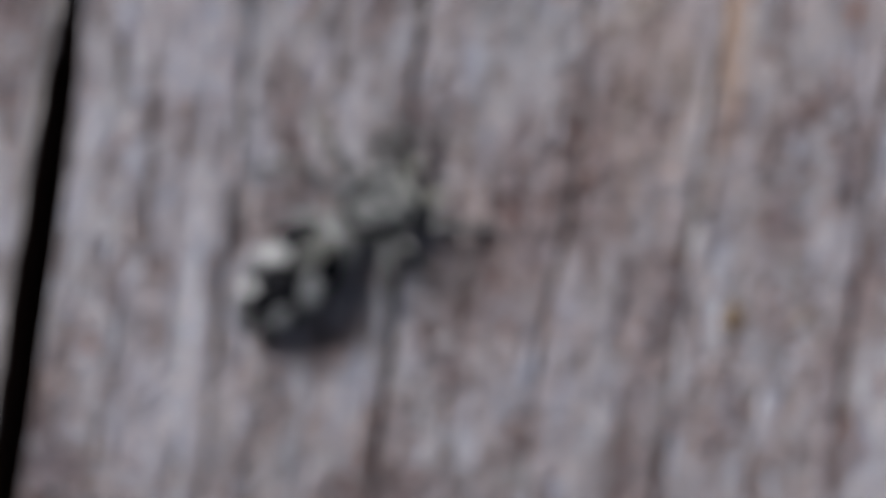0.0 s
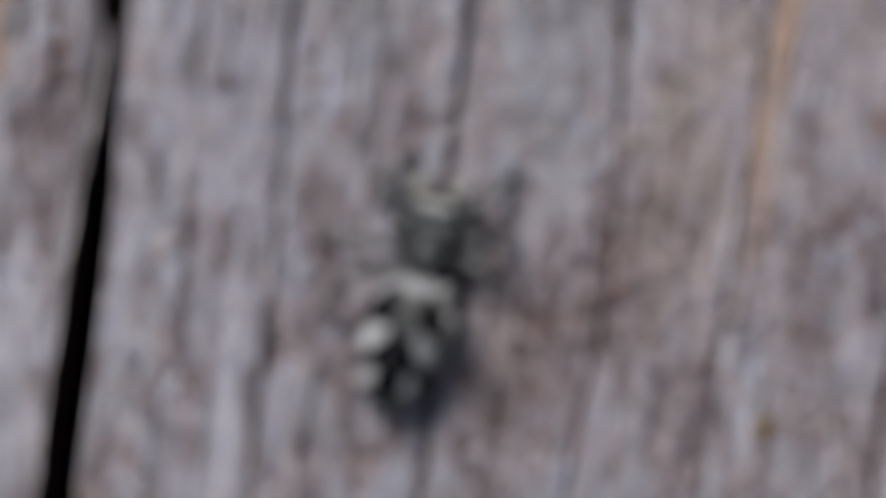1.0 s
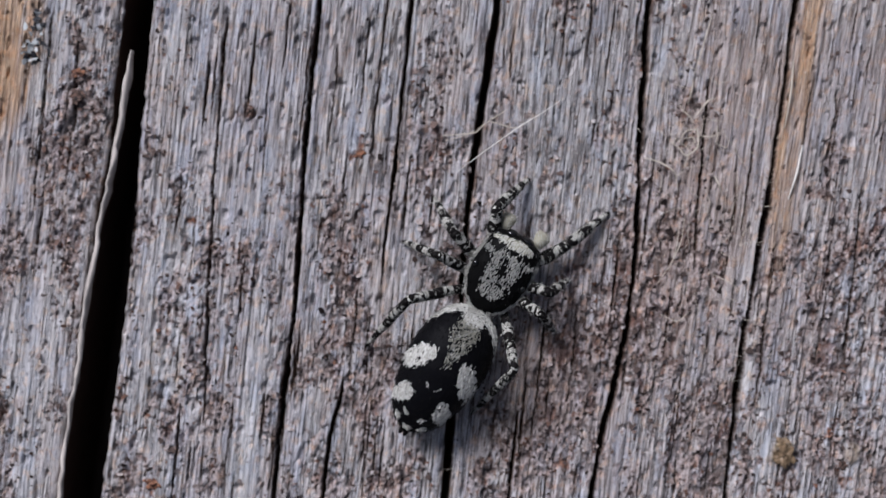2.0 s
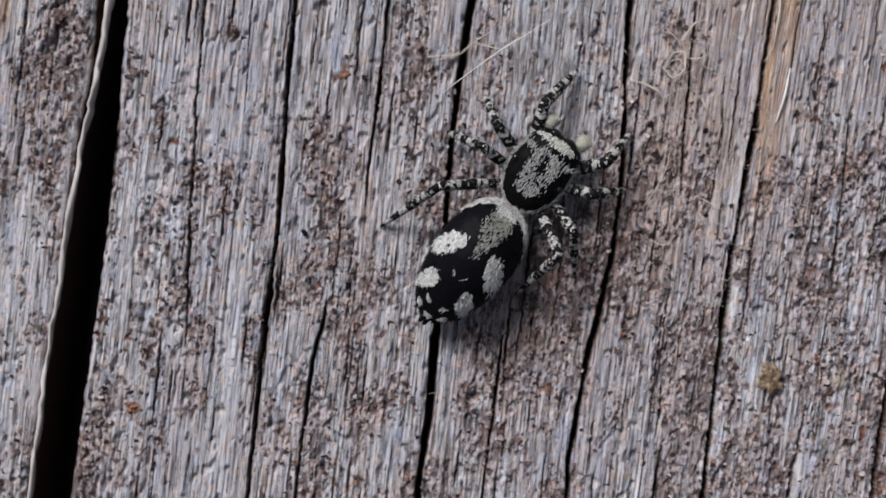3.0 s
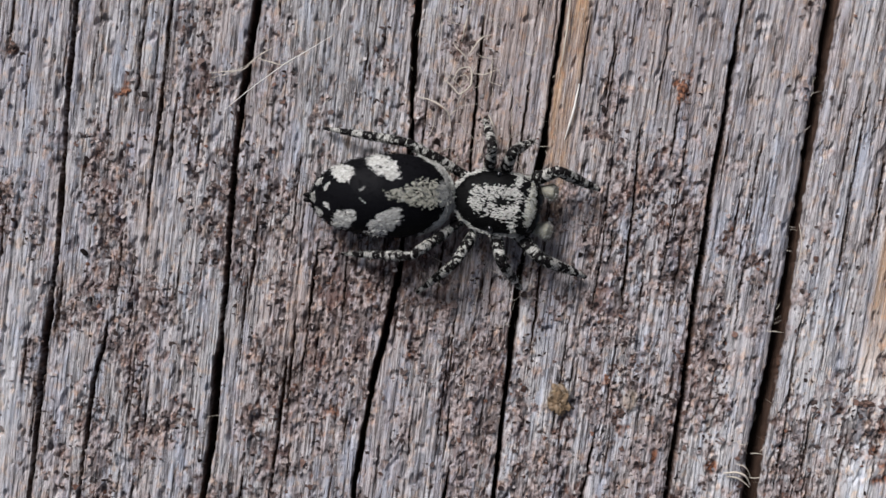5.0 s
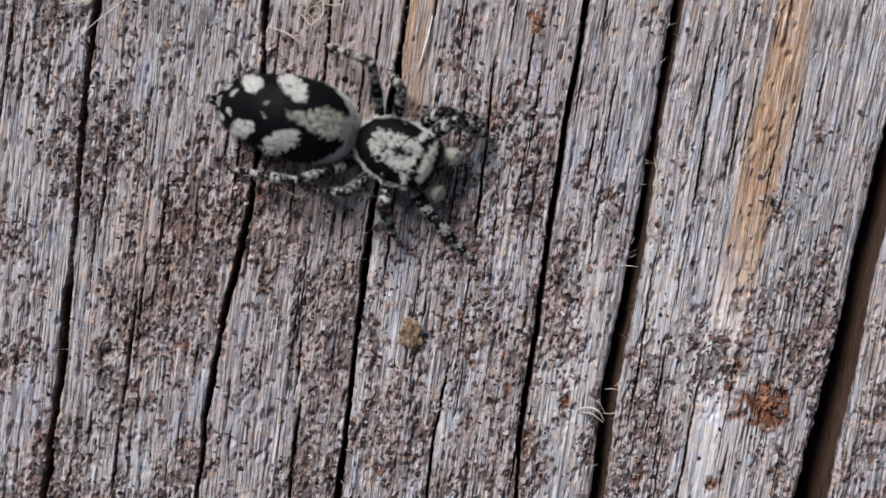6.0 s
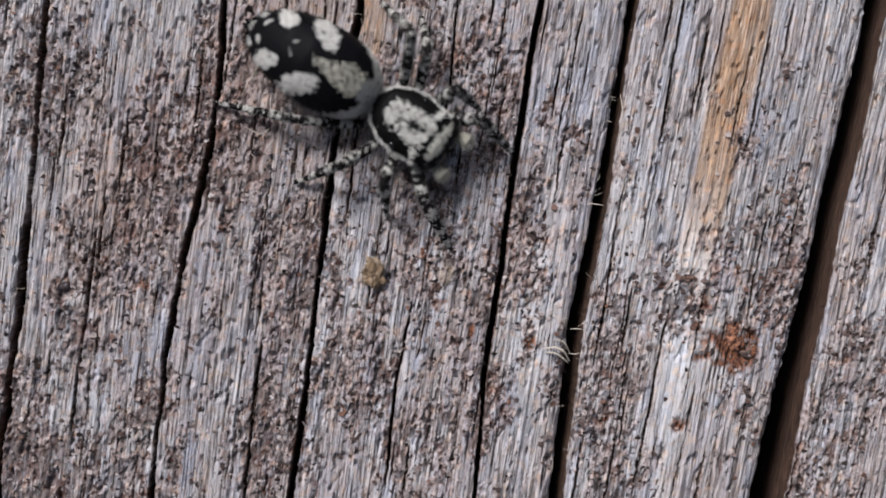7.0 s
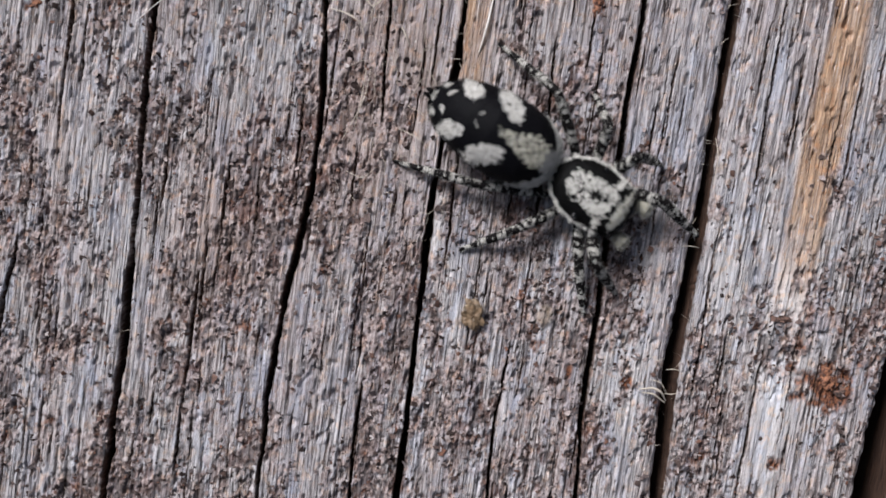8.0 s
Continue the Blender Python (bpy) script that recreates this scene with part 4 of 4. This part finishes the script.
def plates(rs, size, rim=7):
    """Thin curled chips, one edge sunk and the other lifted clear: points of each about its own centre, and the triangles of one chip."""
    n = len(size)
    a = (np.arange(rim)[None, :] + rs.uniform(0.0, 0.75, (n, rim))) / rim * 2 * np.pi
    r = size[:, None] * rs.uniform(0.45, 1.25, (n, rim))
    turn = rs.rand(n, 1) * 6.28
    ex, ey = r * np.cos(a + turn), r * np.sin(a + turn) * rs.uniform(0.55, 1.15, (n, 1))
    tx, ty = rs.normal(size=(n, 1)) * 0.45, rs.normal(size=(n, 1)) * 0.45 + 0.12
    ez = ex * tx + ey * ty + rs.uniform(-0.16, 0.22, (n, rim)) * size[:, None]
    ez = ez - ez.min(axis=1, keepdims=True) - 0.25 * size[:, None]
    mid = ez.mean(axis=1) + size * rs.uniform(-0.15, 0.25, n)
    thick = 0.16 * size[:, None] + 0.006
    zero = np.zeros((n, 1))
    top = np.stack([zero, zero, mid[:, None]], -1)
    low = np.stack([zero, zero, mid[:, None] - 0.5 * thick - 0.3 * size[:, None]], -1)
    v = np.concatenate([top, np.stack([ex, ey, ez], -1), np.stack([ex * 0.86, ey * 0.86, ez - thick], -1), low], 1)
    tri = []
    for j in range(rim):
        q = (j + 1) % rim
        tri += [(0, 1 + j, 1 + q), (1 + j, 1 + rim + j, 1 + q), (1 + q, 1 + rim + j, 1 + rim + q), (1 + 2 * rim, 1 + rim + q, 1 + rim + j)]
    return v, np.array(tri)


def shards(name, x, y, size, mat, seed, label, category):
    """Many small irregular chips of crust, one mesh."""
    v, tri = plates(np.random.RandomState(seed), size)
    n, k = v.shape[:2]
    v = v + np.stack([x, y, surface(x, y)["z"]], -1)[:, None]
    faces = (tri[None] + (np.arange(n) * k)[:, None, None]).reshape(-1, 3)
    ob = mesh_from(name, v.reshape(-1, 3) * MM, faces, mat, None, smooth=False)
    values(ob, "place", v, "FLOAT_VECTOR")
    return tagged(ob, label, category, kind="stuff")


def scatter(rs, count, lo, hi, keep):
    """Places on the wood, kept by how crusty it is there and clear of cracks and splits."""
    x, y = rs.uniform(lo[0], hi[0], count), rs.uniform(lo[1], hi[1], count)
    f = surface(x, y)
    ok = (rs.rand(count) < keep(f)) & (f["inside"] < 0.1)
    for split in (SPLIT_A, SPLIT_B, SPLIT_C):
        ok &= ~((x > line_at(y, split[0], split[1]) - 0.14) & (x < line_at(y, split[0], split[2]) + 0.14))
    return x[ok], y[ok]


chips = np.random.RandomState(8)
cx, cy = scatter(chips, 110000, (-16.5, -13.5), (21.5, 8), lambda f: (0.012 + 0.20 * f["broad"] + 0.40 * f["crust"] + 0.15 * f["rust"]) * (1 - 0.85 * np.clip(1.4 * f["tan"], 0, 1)))
cs = 0.026 + 0.062 * chips.rand(len(cx)) ** 1.8
shards("bark_flakes", cx, cy, cs, FLAKE, 9, "crumbly brown and grey flakes scattered over grey wood", "flakes")
lx, ly = chips.normal(-13.55, 0.14, 70), chips.uniform(5.2, 6.7, 70)
shards("lichen", lx + 0.12 * (ly - 6), ly, 0.05 + 0.07 * chips.rand(70), LICHEN, 10, "small black and white lichen crust on wood", "lichen")

# fuzz of torn fibres
fz = np.random.RandomState(12)
n = 420
fx = np.concatenate([fz.uniform(2.7, 6.4, 220), fz.uniform(-16, 20, 120), line_at(fz.uniform(-11, 3, 80), SPLIT_B[0], SPLIT_B[1])])
fy = np.concatenate([fz.uniform(-4, 7, 220), fz.uniform(-12, 7, 120), np.zeros(80)])
fy[340:] = fz.uniform(-11, 3, 80)
fx[340:] = line_at(fy[340:], SPLIT_B[0], SPLIT_B[1]) + fz.choice([-0.05, 0.4], 80)
way = np.stack([fz.normal(size=n), fz.normal(size=n) + 0.4, fz.uniform(0.05, 0.5, n)], -1)
way /= np.linalg.norm(way, axis=1)[:, None]
gap = np.zeros(n, bool)
for split in (SPLIT_A, SPLIT_C):
    gap |= (fx > line_at(fy, split[0], split[1]) - 0.2) & (fx < line_at(fy, split[0], split[2]) + 0.2)
fx, fy, way, n = fx[~gap], fy[~gap], way[~gap], int((~gap).sum())
fuzz = hairs("wood_fuzz", np.stack([fx, fy, 0 * fx + 0.02], -1), way, fz.uniform(0.12, 0.42, n), 0.006, STRAW, None)
tagged(fuzz, "fine pale torn fibres fuzzing the grey wood", "fibres")


# ---- crumbs of bark and resin that can be told apart ----
RUSTY = material("rusty_crumb", 0.7)
rc = node(RUSTY, "ShaderNodeTexCoord").outputs["Object"]
base(RUSTY, mix(RUSTY, ramp(RUSTY, noise_tex(RUSTY, rc, 9000, 9000, 1, 4, 0.65, 9000), 0.4, 0.6), (0.07, 0.028, 0.018), (0.33, 0.145, 0.075)))
DARK = material("dark_crumb", 0.8)
rc = node(DARK, "ShaderNodeTexCoord").outputs["Object"]
base(DARK, mix(DARK, ramp(DARK, noise_tex(DARK, rc, 9000, 9000, 1, 4, 0.65, 9000), 0.4, 0.6), (0.025, 0.015, 0.012), (0.17, 0.10, 0.075)))
AMBER = material("amber_crumb", 0.45)
rc = node(AMBER, "ShaderNodeTexCoord").outputs["Object"]
base(AMBER, mix(AMBER, ramp(AMBER, noise_tex(AMBER, rc, 7000, 7000, 1, 4, 0.65, 7000), 0.4, 0.6), (0.09, 0.06, 0.032), (0.23, 0.155, 0.09)))


def crumb(x, y, rx, ry, mat, seed, label):
    """A rough lump half sunk in the wood."""
    bm = bmesh.new()
    bmesh.ops.create_icosphere(bm, subdivisions=4, radius=1.0)
    z = float(surface(x, y)["z"][0])
    for v in bm.verts:
        n = v.co.normalized()
        k = 0.75 + 0.65 * (1.3 * noise.noise(n * 1.3 + Vector((seed * 3.7, 0, 0))) + 0.5 * noise.noise(n * 4.5 + Vector((0, seed, 0))) + 0.3 * noise.noise(n * 9))
        v.co = Vector((x + n.x * rx * k, y + n.y * ry * k, z + n.z * 0.5 * min(rx, ry) * k)) * MM
    me = bpy.data.meshes.new("bark_crumb")
    bm.to_mesh(me)
    bm.free()
    me.materials.append(mat)
    return tagged(new("bark_crumb", me), label, "crumb", "crumbs on the wood")


for k, (x, y, rx, ry, mat, label) in enumerate((
        (-12.38, 4.94, 0.17, 0.15, RUSTY, "orange-brown crumb stuck on grey wood"),
        (-10.47, -6.06, 0.22, 0.17, RUSTY, "orange-brown crumb stuck on grey wood"),
        (-7.77, 3.95, 0.11, 0.19, DARK, "dark brown bark crumb in a small hollow"),
        (10.44, -7.01, 0.12, 0.20, RUSTY, "small rust-red crumb beside a split"),
        (9.68, 2.75, 0.16, 0.30, RUSTY, "long rust-brown flake on grey wood"),
        (-4.85, 2.75, 0.20, 0.16, RUSTY, "rust-brown crumb on a dark crust patch"),
        (6.46, -5.30, 0.26, 0.42, AMBER, "dull amber resin crumb on grey wood"),
        (15.6, -6.9, 0.24, 0.26, RUSTY, "rust-red bark crumb on pale wood"),
        (15.95, -7.25, 0.30, 0.22, DARK, "dark red-brown bark crumb on pale wood"),
        (14.45, -5.4, 0.22, 0.10, DARK, "dark bark crumb on pale bare wood"),
        (-12.45, 4.32, 0.26, 0.18, DARK, "dark brown bark crumb on grey wood"),
        (8.05, -5.62, 0.16, 0.13, DARK, "dark bark crumb on grey wood"),
        (7.7, -4.75, 0.08, 0.12, RUSTY, "small rust-red crumb on grey wood"))):
    crumb(x, y, rx, ry, mat, k + 1, label)


# thin tangled threads over the brown stretch between two cracks
tg = np.random.RandomState(21)
tv, tf, at = [], [], 0
for k in range(34):
    x, y = (tg.uniform(3.0, 5.6), tg.uniform(0.6, 6.4)) if k < 24 else (tg.uniform(3.0, 6.0), tg.uniform(-3.2, 0.6))
    a, p = tg.uniform(0, 6.28), []
    for j in range(5):
        p.append((x, y, 0.05 + 0.16 * (j in (1, 2, 3)) * tg.rand()))
        a += tg.normal() * 0.7
        x, y = x + 0.2 * math.cos(a), y + 0.26 * math.sin(a)
    v, f = sweep("thread", p, [0.003, 0.007, 0.007, 0.003], STRAW, None, sides=4)
    tv.append(v)
    tf.append(f + at)
    at += len(v)
threads = mesh_from("threads", np.concatenate(tv) * MM, np.concatenate(tf), STRAW)
tagged(threads, "thin tangled pale threads clinging to brown wood", "threads", kind="stuff")


# ---- the larger flakes, each a piece of the timber's crust ----
big = np.random.RandomState(31)
shapes, tri = plates(big, np.full(14, 1.0), 9)
meshes = []
for sh in shapes:
    me = bpy.data.meshes.new("flake")
    me.from_pydata([tuple(p) for p in sh], [], [tuple(int(i) for i in t) for t in tri])
    me.materials.append(LOOSE_FLAKE)
    meshes.append(me)
bx, by = scatter(big, 9000, (-12.0, -9.5), (16.5, 6.0), lambda f: 0.12 * f["broad"])
bz = surface(bx, by)["z"]
for k in range(min(290, len(bx))):
    flake = new("flake", meshes[k % len(meshes)])
    flake.parent = timber
    size = (0.075 + 0.060 * big.rand() ** 2) * MM
    flake.matrix_basis = Matrix.LocRotScale((bx[k] * MM, by[k] * MM, bz[k] * MM), Euler((0, 0, big.uniform(0, 6.28))), (size, size * big.uniform(0.8, 1.3), size * big.uniform(0.7, 1.0)))


# ---- what moves ----
# time, waist x, y (mm), heading of the head and of the abdomen (degrees, anticlockwise from +y)
BODY = [(0.0, -3.81, -2.90, -62.0, -44.0), (0.5, -3.202, -1.547, -32.0, -25.0), (1.0, -2.68, -1.28, -12.0, -17.5), (1.4, -2.408, -1.240, 1.3, -18.5),
        (1.5, -2.394, -1.225, 1.6, -18.8), (1.7, -2.05, -1.42, -24.5, -26.5), (2.8, -0.860, -1.161, -37.0, -40.2), (3.0, -0.419, -0.755, -36.6, -38.1),
        (3.5, -0.378, -0.636, -37.1, -37.7), (4.0, 1.053, -0.216, -66.2, -54.0), (4.2, 1.094, -0.238, -67.0, -55.3), (5.3, 4.291, 0.076, -106.7, -97.8),
        (5.5, 4.300, 0.039, -105.9, -98.8), (6.0, 5.104, -0.18, -114.6, -103.3), (6.5, 5.77, -0.54, -116.0, -113.0), (7.0, 6.53, -0.94, -126.4, -120.7),
        (7.5, 7.39, -1.04, -141.0, -124.8), (8.0, 8.51, -1.57, -125.8, -121.5)]
STEPS = [1.5, 1.7, 2.8, 3.0, 3.5, 4.0, 4.2, 5.3, 5.5, 6.0, 6.5, 7.0, 7.5, 8.0]
# where each foot stands at those times, x, y in mm
FEET = [
    [(-3.45, 2.17), (-0.85, 2.19), (0.60, 1.68), (1.34, 2.89), (1.71, 2.93), (4.96, 2.05), (4.90, 2.00), (8.16, -0.20), (8.19, -0.16), (8.59, -0.25), (10.09, -1.87), (9.99, -2.24), (10.44, -3.91), (12.27, -3.27)],
    [(-4.17, 1.48), (-3.66, 1.51), (-1.22, 1.95), (-1.12, 2.23), (-1.14, 2.19), (1.75, 2.44), (1.75, 2.39), (6.72, 1.28), (6.72, 1.27), (8.31, 0.25), (8.51, 0.09), (9.18, -1.14), (10.22, -1.65), (11.33, -1.40)],
    [(-5.55, -0.74), (-3.96, 0.32), (-3.34, 0.62), (-2.13, 1.24), (-2.16, 1.25), (0.88, 2.15), (0.86, 2.04), (5.45, 2.06), (5.52, 2.10), (5.83, 1.51), (7.26, 1.63), (7.66, 1.27), (8.84, 0.59), (9.58, 0.47)],
    [(-4.83, -2.92), (-4.83, -2.76), (-4.07, -1.41), (-3.91, -1.28), (-3.96, -1.28), (-2.21, 0.63), (-2.31, 0.63), (0.91, 2.05), (0.88, 2.04), (4.18, 2.20), (4.33, 2.37), (6.59, 1.67), (6.83, 1.75), (7.10, 1.74)],
    [(-0.56, 2.43), (1.17, 1.09), (2.72, 1.52), (2.76, 1.24), (2.83, 1.17), (4.90, -0.09), (4.86, -0.16), (7.67, -2.64), (7.61, -2.74), (8.54, -3.98), (8.07, -3.68), (8.41, -4.68), (8.35, -4.69), (10.16, -4.78)],
    [(-0.15, 0.25), (0.15, -0.36), (2.36, -0.96), (2.63, -0.27), (2.55, -0.13), (4.16, -1.39), (4.09, -1.32), (5.83, -2.73), (5.86, -2.77), (6.07, -2.90), (6.97, -3.63), (6.77, -3.88), (7.31, -4.84), (9.30, -5.50)],
    [(0.06, -1.14), (0.15, -1.60), (1.10, -2.87), (1.26, -2.55), (1.26, -2.63), (1.76, -2.60), (1.67, -2.71), (2.97, -2.42), (2.97, -2.39), (3.95, -1.58), (4.07, -1.95), (4.41, -3.00), (4.82, -2.56), (6.06, -3.63)],
    [(-1.86, -4.18), (-1.98, -4.26), (-1.28, -3.96), (-0.34, -3.08), (-0.55, -3.30), (-0.04, -2.79), (-0.02, -2.75), (1.10, -1.22), (1.26, -1.22), (1.69, -1.01), (1.98, -0.84), (2.23, -0.92), (4.00, -1.04), (3.99, -1.23)],
]


def glide(t, ts, vs):
    """Smooth interpolation through (ts, vs) that never overshoots."""
    ts, vs = np.array(ts, float), np.array(vs, float)
    k = int(np.clip(np.searchsorted(ts, t, side="right") - 1, 0, len(ts) - 2))
    d = np.diff(vs) / np.diff(ts)
    def slope(i):
        if i == 0 or i == len(ts) - 1 or d[i - 1] * d[i] <= 0:
            return 0.0
        return 2 * d[i - 1] * d[i] / (d[i - 1] + d[i])
    h = ts[k + 1] - ts[k]
    u = (t - ts[k]) / h
    return float((2 * u ** 3 - 3 * u ** 2 + 1) * vs[k] + (u ** 3 - 2 * u ** 2 + u) * h * slope(k) + (3 * u ** 2 - 2 * u ** 3) * vs[k + 1] + (u ** 3 - u ** 2) * h * slope(k + 1))


def body_at(t):
    return [glide(t, [b[0] for b in BODY], [b[k] for b in BODY]) for k in (1, 2, 3, 4)]


def leg_pose(hip, foot, up, low):
    """Upper and lower leg poses that put the foot where it stands, the knee raised."""
    d = foot - hip
    flat = Vector((d.x, d.y, 0)).normalized()
    reach = min(max(d.length, abs(low - up) + 0.15), 0.985 * (up + low))
    rise = math.atan2(d.z, Vector((d.x, d.y)).length)
    a = math.acos((up * up + reach * reach - low * low) / (2 * up * reach))
    b = math.acos((up * up + low * low - reach * reach) / (2 * up * low))
    e = rise + a
    x = flat * math.cos(e) + Vector((0, 0, math.sin(e)))
    y = Vector((0, 0, 1)).cross(flat)
    z = x.cross(y)
    m = Matrix((x, y, z)).transposed().to_4x4()
    axle = d.normalized()  # legs that reach along the body splay their knees outwards
    m = Matrix.Rotation(radians(26 if hip.x < 0 and hip.y < 0.6 else 28) * axle.cross(Vector((0, 0, 1))).x * (1 if hip.x > 0 else -1), 4, axle) @ m
    m.translation = hip * MM
    return m, Matrix.Translation((up * MM, 0, 0)) @ Matrix.Rotation(math.pi - b, 4, "Y")


def motions():
    walk(focus_point, [(t, pose(0, 0, z * MM)) for t, z in SHARP])
    times = [k / 10 for k in range(81)]
    body, belly, rows = [], [], [([], []) for _ in legs]
    for t in times:
        x, y, head, tailward = body_at(t)
        sway = 0.02 * math.sin(9 * t)
        m = pose(x * MM, y * MM, (0.02 + sway) * MM, 0, 0, head)
        body.append((t, m))
        belly.append((t, pose(0, 0, 0, 0, 0, tailward - head)))
        back = m.inverted()
        x0, y0, h0, _ = body_at(1.5)
        for k, (leg, shank, hip, up, low) in enumerate(legs):
            if t < 1.5:  # turning on the spot: the feet go round with the body
                turn = pose(x * MM, y * MM, 0, 0, 0, head) @ pose(x0 * MM, y0 * MM, 0, 0, 0, h0).inverted()
                foot = turn @ Vector((FEET[k][0][0] * MM, FEET[k][0][1] * MM, 0))
            else:
                spots = [Vector([glide(min(max(u, 1.5), 8.0), STEPS, [p[c] for p in FEET[k]]) for c in (0, 1)] + [0]) for u in (t - 0.1, t, t + 0.1)]
                lift = min(0.22, 0.04 * (spots[2] - spots[0]).length / 0.2)  # a foot on its way leaves the wood
                foot = (spots[1] + Vector((0, 0, lift))) * MM
            local = back @ foot / MM
            up_pose, low_pose = leg_pose(hip, local, up, low)
            rows[k][0].append((t, up_pose))
            rows[k][1].append((t, up_pose @ low_pose))
    walk(spider, body)
    walk(abdomen, belly)
    for (leg, shank, *_), (a, b) in zip(legs, rows):
        walk(leg, a)
        walk(shank, b)


motions()
